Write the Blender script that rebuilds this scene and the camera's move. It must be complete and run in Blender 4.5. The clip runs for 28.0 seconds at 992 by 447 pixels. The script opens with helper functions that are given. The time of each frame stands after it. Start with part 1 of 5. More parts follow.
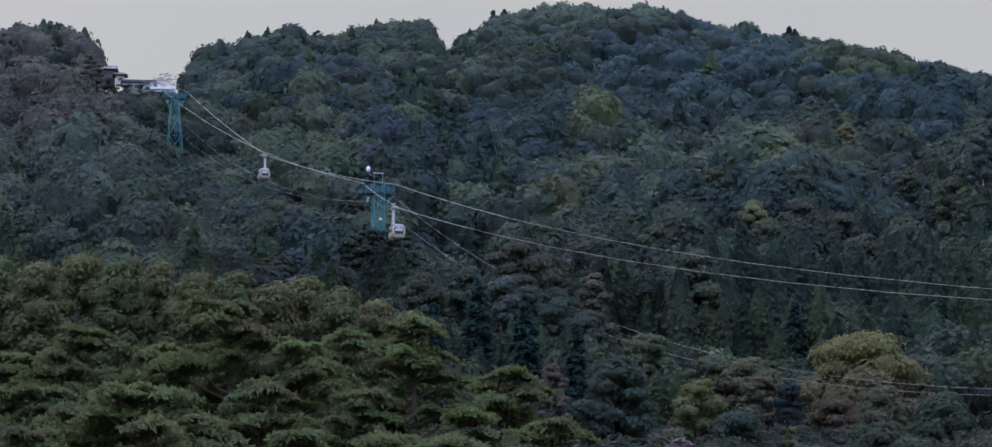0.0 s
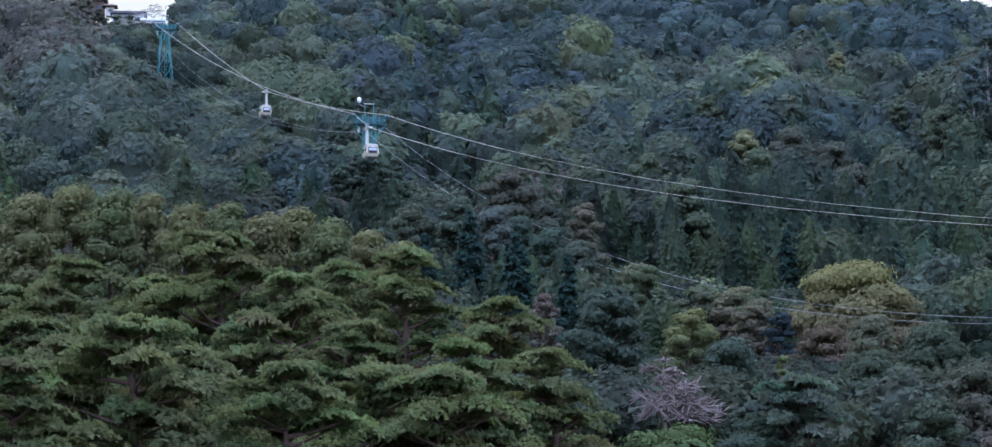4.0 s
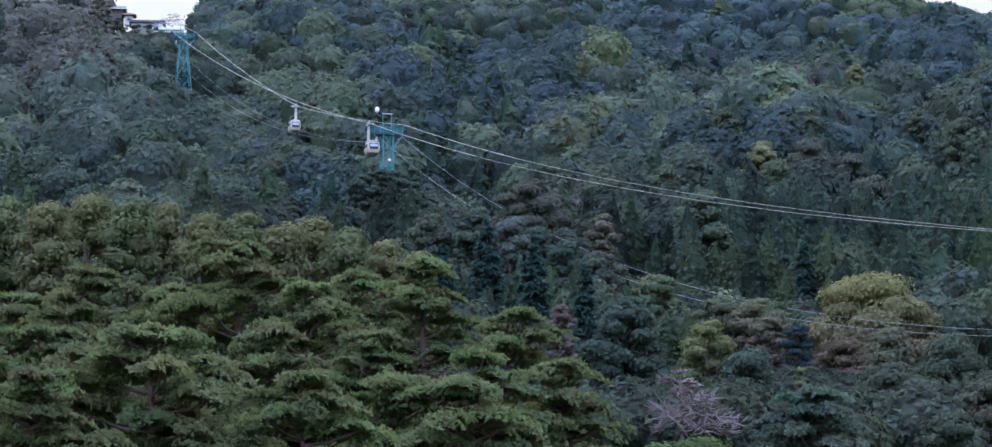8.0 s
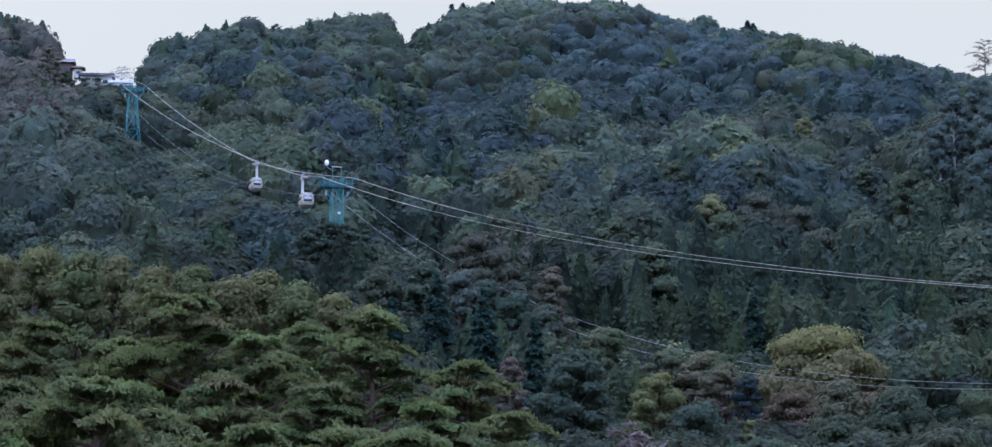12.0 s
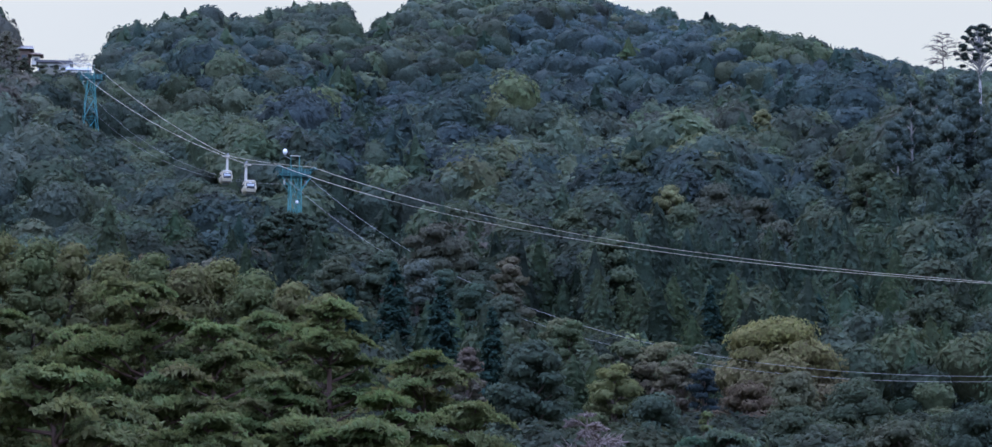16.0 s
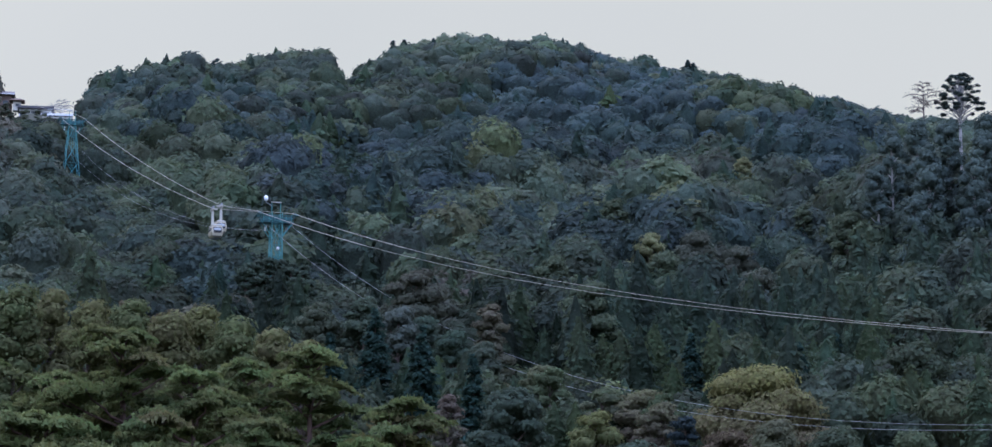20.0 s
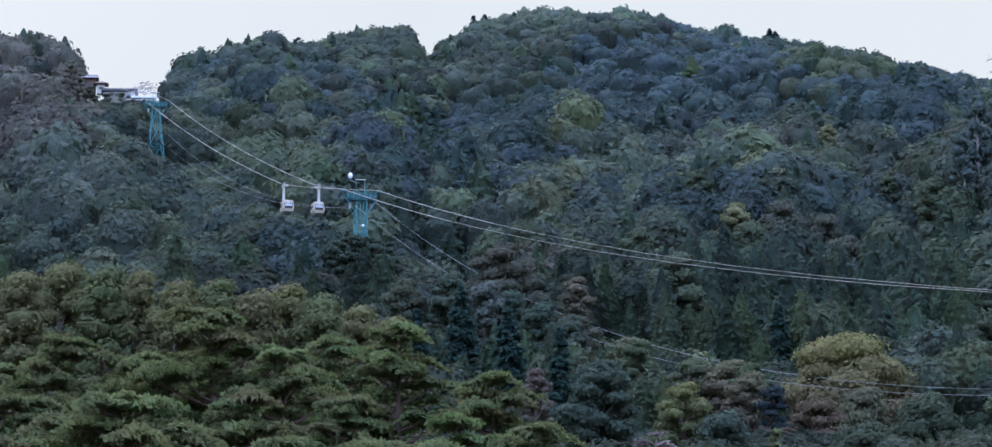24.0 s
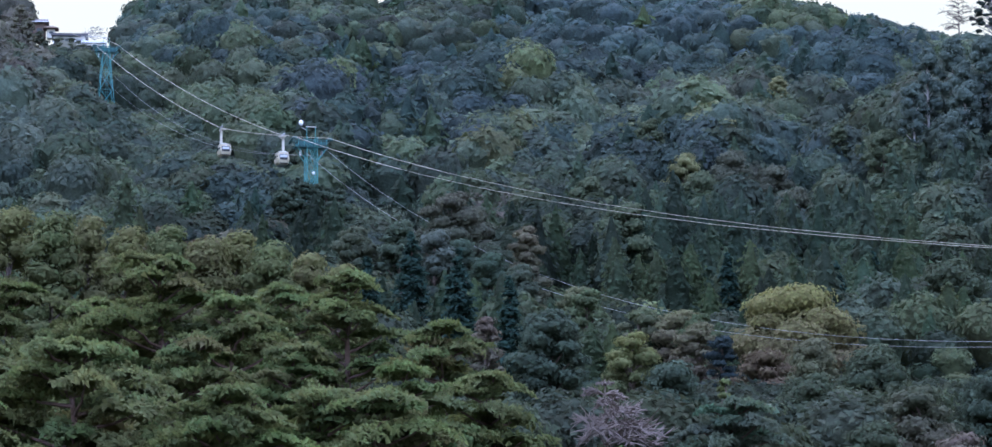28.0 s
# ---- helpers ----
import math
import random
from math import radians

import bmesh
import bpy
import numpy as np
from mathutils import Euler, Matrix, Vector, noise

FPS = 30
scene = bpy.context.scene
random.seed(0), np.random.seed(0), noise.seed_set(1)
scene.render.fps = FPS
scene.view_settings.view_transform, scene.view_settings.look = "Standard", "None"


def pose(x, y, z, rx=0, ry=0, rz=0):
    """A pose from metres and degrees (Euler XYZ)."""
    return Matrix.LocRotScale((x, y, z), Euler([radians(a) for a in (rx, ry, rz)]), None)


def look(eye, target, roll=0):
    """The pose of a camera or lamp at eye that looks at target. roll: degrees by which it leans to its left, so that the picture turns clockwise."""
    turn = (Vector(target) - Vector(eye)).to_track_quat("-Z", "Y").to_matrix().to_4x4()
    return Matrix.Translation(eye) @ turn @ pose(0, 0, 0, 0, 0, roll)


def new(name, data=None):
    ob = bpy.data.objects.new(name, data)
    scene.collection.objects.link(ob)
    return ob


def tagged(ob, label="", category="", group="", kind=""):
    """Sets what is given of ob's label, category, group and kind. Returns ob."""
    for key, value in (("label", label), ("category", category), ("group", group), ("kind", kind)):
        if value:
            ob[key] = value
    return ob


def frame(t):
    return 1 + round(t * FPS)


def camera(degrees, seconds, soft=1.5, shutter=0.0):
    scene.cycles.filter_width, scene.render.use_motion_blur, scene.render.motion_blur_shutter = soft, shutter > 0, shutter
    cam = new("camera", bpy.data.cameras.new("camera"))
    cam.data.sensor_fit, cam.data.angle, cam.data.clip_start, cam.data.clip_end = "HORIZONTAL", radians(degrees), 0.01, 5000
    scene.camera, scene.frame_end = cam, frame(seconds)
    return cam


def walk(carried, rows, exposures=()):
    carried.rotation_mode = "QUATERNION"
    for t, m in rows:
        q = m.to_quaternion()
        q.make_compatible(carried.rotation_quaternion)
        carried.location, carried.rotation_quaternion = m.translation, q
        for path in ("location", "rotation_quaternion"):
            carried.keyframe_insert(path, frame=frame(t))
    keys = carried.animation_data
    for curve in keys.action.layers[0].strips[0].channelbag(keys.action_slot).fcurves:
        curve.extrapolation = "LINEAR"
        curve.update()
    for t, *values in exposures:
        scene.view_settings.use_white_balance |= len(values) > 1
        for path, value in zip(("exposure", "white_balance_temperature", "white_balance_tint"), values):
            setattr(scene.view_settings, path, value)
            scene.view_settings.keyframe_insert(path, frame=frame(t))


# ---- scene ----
cam = camera(20.5, 28.0, soft=1.45)
EYE = (0.0, 0.0, 1.6)


def aim(bearing, rise, roll):
    """A camera pose at the eye: degrees east of north, degrees above level, lean."""
    b, e = radians(bearing), radians(rise)
    way = Vector((math.sin(b) * math.cos(e), math.cos(b) * math.cos(e), math.sin(e)))
    return look(EYE, Vector(EYE) + way * 100, roll)


# seconds, bearing, rise, roll of a hand-held camera that only swings
AIM = [
    (0.0, 0.188, 9.936, -0.072),
    (0.5, 0.209, 9.505, -0.005),
    (1.0, 0.593, 9.395, -0.152),
    (1.5, 0.493, 9.470, -0.314),
    (2.0, 0.552, 9.482, -0.217),
    (2.5, 0.460, 9.118, -0.228),
    (3.0, 0.512, 9.138, -0.226),
    (3.5, 0.460, 8.583, -0.251),
    (5.5, 0.171, 8.408, -0.374),
    (6.0, 0.437, 8.600, -0.253),
    (6.5, 0.256, 8.621, -0.360),
    (7.0, 0.212, 8.460, -0.286),
    (7.5, 0.109, 8.474, -0.238),
    (8.0, 0.000, 8.700, 0.000),
    (8.5, -0.016, 8.902, 0.253),
    (9.0, 0.529, 8.715, 0.601),
    (9.5, 0.803, 9.198, 0.852),
    (10.0, 1.790, 8.891, 0.714),
    (10.5, 2.218, 9.397, 0.453),
    (11.0, 2.026, 9.559, 0.347),
    (11.5, 1.754, 9.698, -0.126),
    (12.0, 1.067, 9.805, -0.196),
    (12.5, 1.503, 10.257, -0.106),
    (14.5, 1.358, 9.938, -0.898),
    (15.0, 1.567, 9.683, -0.927),
    (15.5, 2.082, 9.623, -0.734),
    (16.0, 1.953, 9.597, 0.008),
    (16.5, 1.707, 9.799, 0.305),
    (17.0, 1.940, 9.912, 0.082),
    (17.5, 2.189, 9.782, -0.072),
    (18.0, 2.053, 9.838, -0.297),
    (18.5, 2.049, 10.172, -0.376),
    (19.0, 2.030, 10.224, -0.435),
    (19.5, 2.277, 10.254, 0.232),
    (20.0, 2.354, 10.581, 0.107),
    (20.5, 2.404, 10.730, -0.106),
    (22.5, 1.766, 10.696, -0.452),
    (23.0, 1.274, 10.483, -0.449),
    (23.5, 0.659, 10.338, -0.858),
    (24.0, 0.560, 10.040, -0.720),
    (24.5, 0.487, 9.859, -0.803),
    (25.0, 0.505, 10.135, -0.705),
    (25.5, 0.724, 9.997, -0.644),
    (26.0, 0.631, 9.772, -0.700),
    (26.5, 1.023, 9.222, -0.755),
    (27.0, 1.519, 9.205, -0.265),
    (27.5, 1.435, 9.156, -0.276),
    (28.0, 1.600, 8.958, -0.423),
]
EXPOSURES = [
    (0.0, -0.72, 5090, 30), (0.5, -0.24, 4960, 28), (2.5, -0.04, 4920, 27), (3.5, 0.08, 4960, 26), (8.0, 0.12, 4960, 26), (9.5, 0.0, 4940, 26), (10.5, -0.17, 4910, 27), (12.0, -0.18, 4880, 28),
    (17.0, -0.18, 4880, 28), (20.0, -0.36, 5020, 27), (23.0, -0.12, 4900, 28), (25.5, -0.02, 4900, 27), (27.0, 0.12, 4940, 26), (28.0, 0.2, 4960, 25),
]
walk(cam, [(t, aim(b, e, r)) for t, b, e, r in AIM], EXPOSURES)

# ---- light: a bright overcast sky with a broad, weak sun ----
world = bpy.data.worlds.new("overcast_sky")
scene.world = world
world.use_nodes = True
wn, wl = world.node_tree.nodes, world.node_tree.links
wn.clear()
sky = wn.new("ShaderNodeTexSky")
sky.sky_type, sky.sun_disc = "NISHITA", False
sky.sun_elevation, sky.sun_rotation = radians(55), radians(-32)
sky.air_density, sky.dust_density, sky.ozone_density = 1.0, 4.0, 1.0
pale = wn.new("ShaderNodeHueSaturation")
pale.inputs["Saturation"].default_value, pale.inputs["Value"].default_value = 0.35, 0.10
cloud = wn.new("ShaderNodeTexNoise")
cloud.inputs["Scale"].default_value, cloud.inputs["Detail"].default_value = 2.6, 4.0
ramp = wn.new("ShaderNodeValToRGB")
ramp.color_ramp.elements[0].position, ramp.color_ramp.elements[1].position = 0.25, 0.75
ramp.color_ramp.elements[0].color, ramp.color_ramp.elements[1].color = (0.92, 0.94, 0.96, 1), (1.05, 1.05, 1.05, 1)
# an overcast vault: grey-white low down, brighter and bluer overhead
coord, split = wn.new("ShaderNodeTexCoord"), wn.new("ShaderNodeSeparateXYZ")
vault = wn.new("ShaderNodeValToRGB")
vault.color_ramp.interpolation = "EASE"
vault.color_ramp.elements[0].position, vault.color_ramp.elements[1].position = 0.27, 0.7
vault.color_ramp.elements[0].color, vault.color_ramp.elements[1].color = (1.01, 0.94, 0.61, 1), (2.55, 2.55, 2.5, 1)
mult = wn.new("ShaderNodeMix")
mult.data_type, mult.blend_type = "RGBA", "MULTIPLY"
mult.inputs["Factor"].default_value = 1.0
veil = wn.new("ShaderNodeMix")
veil.data_type = "RGBA"
veil.inputs["Factor"].default_value = 0.9
back = wn.new("ShaderNodeBackground")
back.inputs["Strength"].default_value = 1.0
wout = wn.new("ShaderNodeOutputWorld")
wl.new(sky.outputs[0], pale.inputs["Color"])
wl.new(pale.outputs[0], veil.inputs[6])
wl.new(coord.outputs["Generated"], split.inputs[0])
wl.new(coord.outputs["Generated"], cloud.inputs["Vector"])
wl.new(split.outputs["Z"], vault.inputs[0])
wl.new(cloud.outputs["Fac"], ramp.inputs[0])
wl.new(vault.outputs[0], mult.inputs[6])
wl.new(ramp.outputs[0], mult.inputs[7])
# the unseen southern sky is made brighter and bluer, as added fill on the slopes
south = wn.new("ShaderNodeMapRange")
south.interpolation_type = "SMOOTHSTEP"
south.inputs["From Min"].default_value, south.inputs["From Max"].default_value = 0.6, -1.0
thin = wn.new("ShaderNodeMix")
thin.data_type = "RGBA"
thin.inputs[6].default_value, thin.inputs[7].default_value = (1, 1, 1, 1), (1.6, 1.85, 2.65, 1)
spread = wn.new("ShaderNodeMix")
spread.data_type, spread.blend_type = "RGBA", "MULTIPLY"
spread.inputs["Factor"].default_value = 1.0
wl.new(split.outputs["Y"], south.inputs["Value"])
wl.new(south.outputs[0], thin.inputs["Factor"])
wl.new(mult.outputs[2], spread.inputs[6])
wl.new(thin.outputs[2], spread.inputs[7])
wl.new(spread.outputs[2], veil.inputs[7])
wl.new(veil.outputs[2], back.inputs["Color"])
wl.new(back.outputs[0], wout.inputs["Surface"])
sun = new("sun", bpy.data.lights.new("sun", "SUN"))
sun.data.energy, sun.data.angle, sun.data.color = 1.5, radians(25), (1.0, 0.94, 0.80)
sun.matrix_basis = look((-35, 55, 95), (0, 0, 0))


# ---- materials ----
def principled(name, rough=0.6, metal=0.0, spec=0.3):
    m = bpy.data.materials.new(name)
    m.use_nodes = True
    b = m.node_tree.nodes["Principled BSDF"]
    b.inputs["Roughness"].default_value, b.inputs["Metallic"].default_value = rough, metal
    b.inputs["Specular IOR Level"].default_value = spec
    return m, m.node_tree.nodes, m.node_tree.links, b


def worn(name, colour, dirt, rough=0.5, metal=0.0, scale=1.5, amount=0.5, bump=0.0, detail_scale=12.0):
    """Paint, metal, bark or stone: a base colour with stains at two scales."""
    m, n, l, b = principled(name, rough, metal)
    tc = n.new("ShaderNodeTexCoord")
    big, fine = n.new("ShaderNodeTexNoise"), n.new("ShaderNodeTexNoise")
    big.inputs["Scale"].default_value, fine.inputs["Scale"].default_value = scale, scale * detail_scale
    for q in (big, fine):
        q.inputs["Detail"].default_value = 5.0
        l.new(tc.outputs["Object"], q.inputs["Vector"])
    mult = n.new("ShaderNodeMath")
    mult.operation = "MULTIPLY"
    l.new(big.outputs["Fac"], mult.inputs[0])
    l.new(fine.outputs["Fac"], mult.inputs[1])
    r = n.new("ShaderNodeMapRange")
    r.inputs["From Min"].default_value, r.inputs["From Max"].default_value = 0.12, 0.42
    r.inputs["To Max"].default_value = amount
    l.new(mult.outputs[0], r.inputs["Value"])
    mix = n.new("ShaderNodeMix")
    mix.data_type = "RGBA"
    mix.inputs[6].default_value, mix.inputs[7].default_value = (*colour, 1), (*dirt, 1)
    l.new(r.outputs[0], mix.inputs["Factor"])
    l.new(mix.outputs[2], b.inputs["Base Color"])
    if bump:
        bn = n.new("ShaderNodeBump")
        bn.inputs["Strength"].default_value, bn.inputs["Distance"].default_value = bump, 0.03
        l.new(fine.outputs["Fac"], bn.inputs["Height"])
        l.new(bn.outputs[0], b.inputs["Normal"])
    return m


def leafy(name, rough=0.65, through_light=0.55, relief=0.7):
    """Leaves: each tree's own tint, each spray a little lighter or darker, fine relief, some light let through."""
    m, n, l, b = principled(name, rough, 0.0, 0.05)
    tint = n.new("ShaderNodeAttribute")
    tint.attribute_name = "tint"
    geo = n.new("ShaderNodeNewGeometry")
    hs = n.new("ShaderNodeHueSaturation")
    r1, r2 = n.new("ShaderNodeMapRange"), n.new("ShaderNodeMapRange")
    r1.inputs["To Min"].default_value, r1.inputs["To Max"].default_value = 0.88, 1.12
    r2.inputs["To Min"].default_value, r2.inputs["To Max"].default_value = 0.48, 0.52
    l.new(geo.outputs["Random Per Island"], r1.inputs["Value"])
    l.new(geo.outputs["Random Per Island"], r2.inputs["Value"])
    tc = n.new("ShaderNodeTexCoord")
    fine, broad = n.new("ShaderNodeTexNoise"), n.new("ShaderNodeTexNoise")
    fine.inputs["Scale"].default_value, fine.inputs["Detail"].default_value = 2.4, 5.0
    broad.inputs["Scale"].default_value, broad.inputs["Detail"].default_value = 0.35, 3.0
    mu = n.new("ShaderNodeMath")
    mu.operation = "MULTIPLY"
    last = r1.outputs[0]
    for q, low, high in ((fine, 0.76, 1.24), (broad, 0.8, 1.2)):
        l.new(tc.outputs["Object"], q.inputs["Vector"])
        rf = n.new("ShaderNodeMapRange")
        rf.inputs["From Min"].default_value, rf.inputs["From Max"].default_value = 0.3, 0.7
        rf.inputs["To Min"].default_value, rf.inputs["To Max"].default_value = low, high
        l.new(q.outputs["Fac"], rf.inputs["Value"])
        mu = n.new("ShaderNodeMath")
        mu.operation = "MULTIPLY"
        l.new(last, mu.inputs[0])
        l.new(rf.outputs[0], mu.inputs[1])
        last = mu.outputs[0]
    l.new(last, hs.inputs["Value"])
    l.new(r2.outputs[0], hs.inputs["Hue"])
    l.new(tint.outputs["Color"], hs.inputs["Color"])
    l.new(hs.outputs[0], b.inputs["Base Color"])
    bn = n.new("ShaderNodeBump")
    bn.inputs["Strength"].default_value, bn.inputs["Distance"].default_value = relief, 0.6
    l.new(fine.outputs["Fac"], bn.inputs["Height"])
    l.new(bn.outputs[0], b.inputs["Normal"])
    tr, mx = n.new("ShaderNodeBsdfTranslucent"), n.new("ShaderNodeMixShader")
    l.new(hs.outputs[0], tr.inputs["Color"])
    mx.inputs[0].default_value = through_light
    l.new(b.outputs[0], mx.inputs[1])
    l.new(tr.outputs[0], mx.inputs[2])
    l.new(mx.outputs[0], n["Material Output"].inputs["Surface"])
    return m


LEAVES = leafy("broad_leaves", 0.75, 0.4, 0.4)
NEEDLES = leafy("needles", 0.7, 0.5, 0.4)
TEAL = worn("teal_paint", (0.065, 0.215, 0.195), (0.095, 0.16, 0.145), 0.45, 0.2, 0.8, 0.5)
DARK_TEAL = worn("dark_teal_paint", (0.028, 0.088, 0.085), (0.04, 0.07, 0.065), 0.5, 0.2, 0.8, 0.5)
STEEL = worn("galvanised_rope", (0.40, 0.375, 0.30), (0.22, 0.21, 0.18), 0.45, 0.6, 0.6, 0.6)
DARK_STEEL = worn("dark_rope", (0.26, 0.27, 0.26), (0.15, 0.155, 0.15), 0.5, 0.5, 0.6, 0.6)
CREAM = worn("cream_paint", (0.42, 0.375, 0.25), (0.28, 0.25, 0.17), 0.4, 0.0, 1.2, 0.5)
PALE_PAINT = worn("pale_cream_paint", (0.46, 0.44, 0.35), (0.30, 0.28, 0.22), 0.5, 0.0, 0.9, 0.5)
WHITE = worn("white_paint", (0.78, 0.78, 0.75), (0.5, 0.5, 0.47), 0.5, 0.0, 0.8, 0.5)
GREY = worn("grey_metal", (0.30, 0.31, 0.32), (0.15, 0.15, 0.15), 0.45, 0.5, 1.5, 0.5)
ROOF = worn("dark_roof_sheet", (0.09, 0.085, 0.085), (0.05, 0.05, 0.05), 0.6, 0.1, 0.6, 0.5)
CONCRETE = worn("concrete", (0.34, 0.33, 0.31), (0.2, 0.19, 0.17), 0.85, 0.0, 0.3, 0.6, 0.3)
BROWN = worn("brown_timber", (0.11, 0.075, 0.05), (0.06, 0.045, 0.035), 0.7, 0.0, 0.7, 0.5)
BARK = worn("grey_brown_bark", (0.13, 0.10, 0.08), (0.06, 0.05, 0.04), 0.9, 0.0, 0.9, 0.7, 0.5)
RED_BARK = worn("reddish_pine_bark", (0.105, 0.064, 0.048), (0.055, 0.042, 0.038), 0.9, 0.0, 0.9, 0.7, 0.5)
PALE_BARK = worn("pale_bark", (0.34, 0.32, 0.29), (0.18, 0.17, 0.15), 0.9, 0.0, 0.9, 0.7, 0.5)
DEAD = worn("dead_twigs", (0.165, 0.130, 0.104), (0.095, 0.076, 0.062), 0.9, 0.0, 0.8, 0.7)
m_glass, gn, gl, gb = principled("cabin_glass", 0.08, 0.0, 0.5)
gb.inputs["Base Color"].default_value = (0.03, 0.04, 0.045, 1)
GLASS = m_glass
RUBBER = worn("black_rubber", (0.03, 0.03, 0.03), (0.06, 0.06, 0.055), 0.8)
SOIL = worn("forest_floor", (0.030, 0.032, 0.020), (0.050, 0.055, 0.030), 0.95, 0.0, 0.05, 0.9, 0.4, 9.0)


# ---- mesh helpers ----
def part(name, bm, material, parent=None, label=""):
    """One bmesh as one mesh object, under a thing or under a part."""
    me = bpy.data.meshes.new(name)
    bm.to_mesh(me)
    bm.free()
    me.materials.append(material)
    ob = new(name, me)
    ob.parent = parent
    return tagged(ob, label) if label else ob


def thing(name, x, y, z, label, category, group="", turn=0.0):
    ob = new(name)
    ob.empty_display_size = 0.5
    ob.matrix_basis = pose(x, y, z, 0, 0, turn)
    return tagged(ob, label, category, group)


def add_box(bm, c, s, bevel=0.0, m=None):
    r = bmesh.ops.create_cube(bm, size=1.0)
    bmesh.ops.scale(bm, vec=s, verts=r["verts"])
    bmesh.ops.translate(bm, vec=c, verts=r["verts"])
    if bevel:
        bmesh.ops.bevel(bm, geom=list({e for v in r["verts"] for e in v.link_edges}), offset=bevel, segments=2, affect="EDGES")
    return bm


def box(c, s, bevel=0.02):
    return add_box(bmesh.new(), c, s, bevel)


def add_tube(bm, points, radii, sides=6):
    """A round bar along points, of one radius a point."""
    points = [Vector(p) for p in points]
    rings = []
    for i, p in enumerate(points):
        d = (points[min(i + 1, len(points) - 1)] - points[max(i - 1, 0)]).normalized()
        a = d.cross(Vector((0, 0, 1)) if abs(d.z) < 0.9 else Vector((1, 0, 0))).normalized()
        b = d.cross(a)
        r = radii[i] if isinstance(radii, (list, tuple)) else radii
        rings.append([bm.verts.new(p + (a * math.cos(k * math.tau / sides) + b * math.sin(k * math.tau / sides)) * r) for k in range(sides)])
    for r0, r1 in zip(rings, rings[1:]):
        for k in range(sides):
            bm.faces.new((r0[k], r0[(k + 1) % sides], r1[(k + 1) % sides], r1[k]))
    bm.faces.new(rings[0][::-1])
    bm.faces.new(rings[-1])
    return bm


def tube(points, radii, sides=6):
    return add_tube(bmesh.new(), points, radii, sides)


def fast_mesh(name, co, faces, tints, material, smooth=0):
    """A mesh from arrays: corners, faces of one size each and a tint for every face."""
    me = bpy.data.meshes.new(name)
    loops = np.concatenate([f.ravel() for f in faces])
    sizes = np.concatenate([np.full(len(f), f.shape[1]) for f in faces])
    me.vertices.add(len(co))
    me.vertices.foreach_set("co", co.astype(np.float32).ravel())
    me.loops.add(len(loops))
    me.loops.foreach_set("vertex_index", loops.astype(np.int32))
    me.polygons.add(len(sizes))
    me.polygons.foreach_set("loop_start", np.concatenate([[0], np.cumsum(sizes)[:-1]]).astype(np.int32))
    me.update(calc_edges=True)
    at = me.attributes.new("tint", "FLOAT_COLOR", "FACE")
    at.data.foreach_set("color", np.concatenate([tints, np.ones((len(tints), 1))], 1).astype(np.float32).ravel())
    if smooth:
        flags = np.zeros(len(sizes), bool)
        flags[-smooth:] = True
        me.polygons.foreach_set("use_smooth", flags)
    me.materials.append(material)
    return me


# ---- the lie of the land ----
# bearing, rise of the wooded skyline (degrees), distance of the crest (metres)
CREST = [
    (-40, 9.12, 640), (-20, 13.32, 640), (-10.34, 13.87, 640), (-9.15, 13.98, 640), (-8.70, 13.88, 640), (-8.35, 13.62, 630), (-8.05, 13.40, 615),
    (-7.67, 13.62, 600), (-6.7, 13.60, 605), (-6.45, 12.5, 690), (-6.2, 13.40, 740), (-6.0, 13.58, 748), (-5.7, 13.68, 753), (-5.2, 13.86, 756), (-4.7, 14.04, 758), (-4.15, 14.13, 760),
    (-3.98, 13.92, 765), (-3.28, 13.92, 770), (-3.1, 14.08, 775), (-2.71, 14.15, 780), (-1.9, 14.24, 790), (-1.29, 14.15, 800), (-1, 13.50, 815),
    (-0.78, 13.60, 830), (-0.4, 13.96, 860), (0.2, 14.31, 900), (1.09, 14.44, 940), (2.18, 14.59, 960), (2.57, 14.43, 965),
    (3.38, 14.48, 970), (4.06, 14.36, 970), (4.8, 14.11, 965), (5.95, 13.92, 960), (7.03, 13.71, 950), (8.37, 13.49, 920), (9.16, 13.20, 900), (10.35, 12.91, 870), (11.0, 12.71, 860), (14, 12.30, 800), (25, 10.50, 700), (40, 6.00, 600),
]
CB, CE, CD = (np.array(c, float) for c in zip(*CREST))


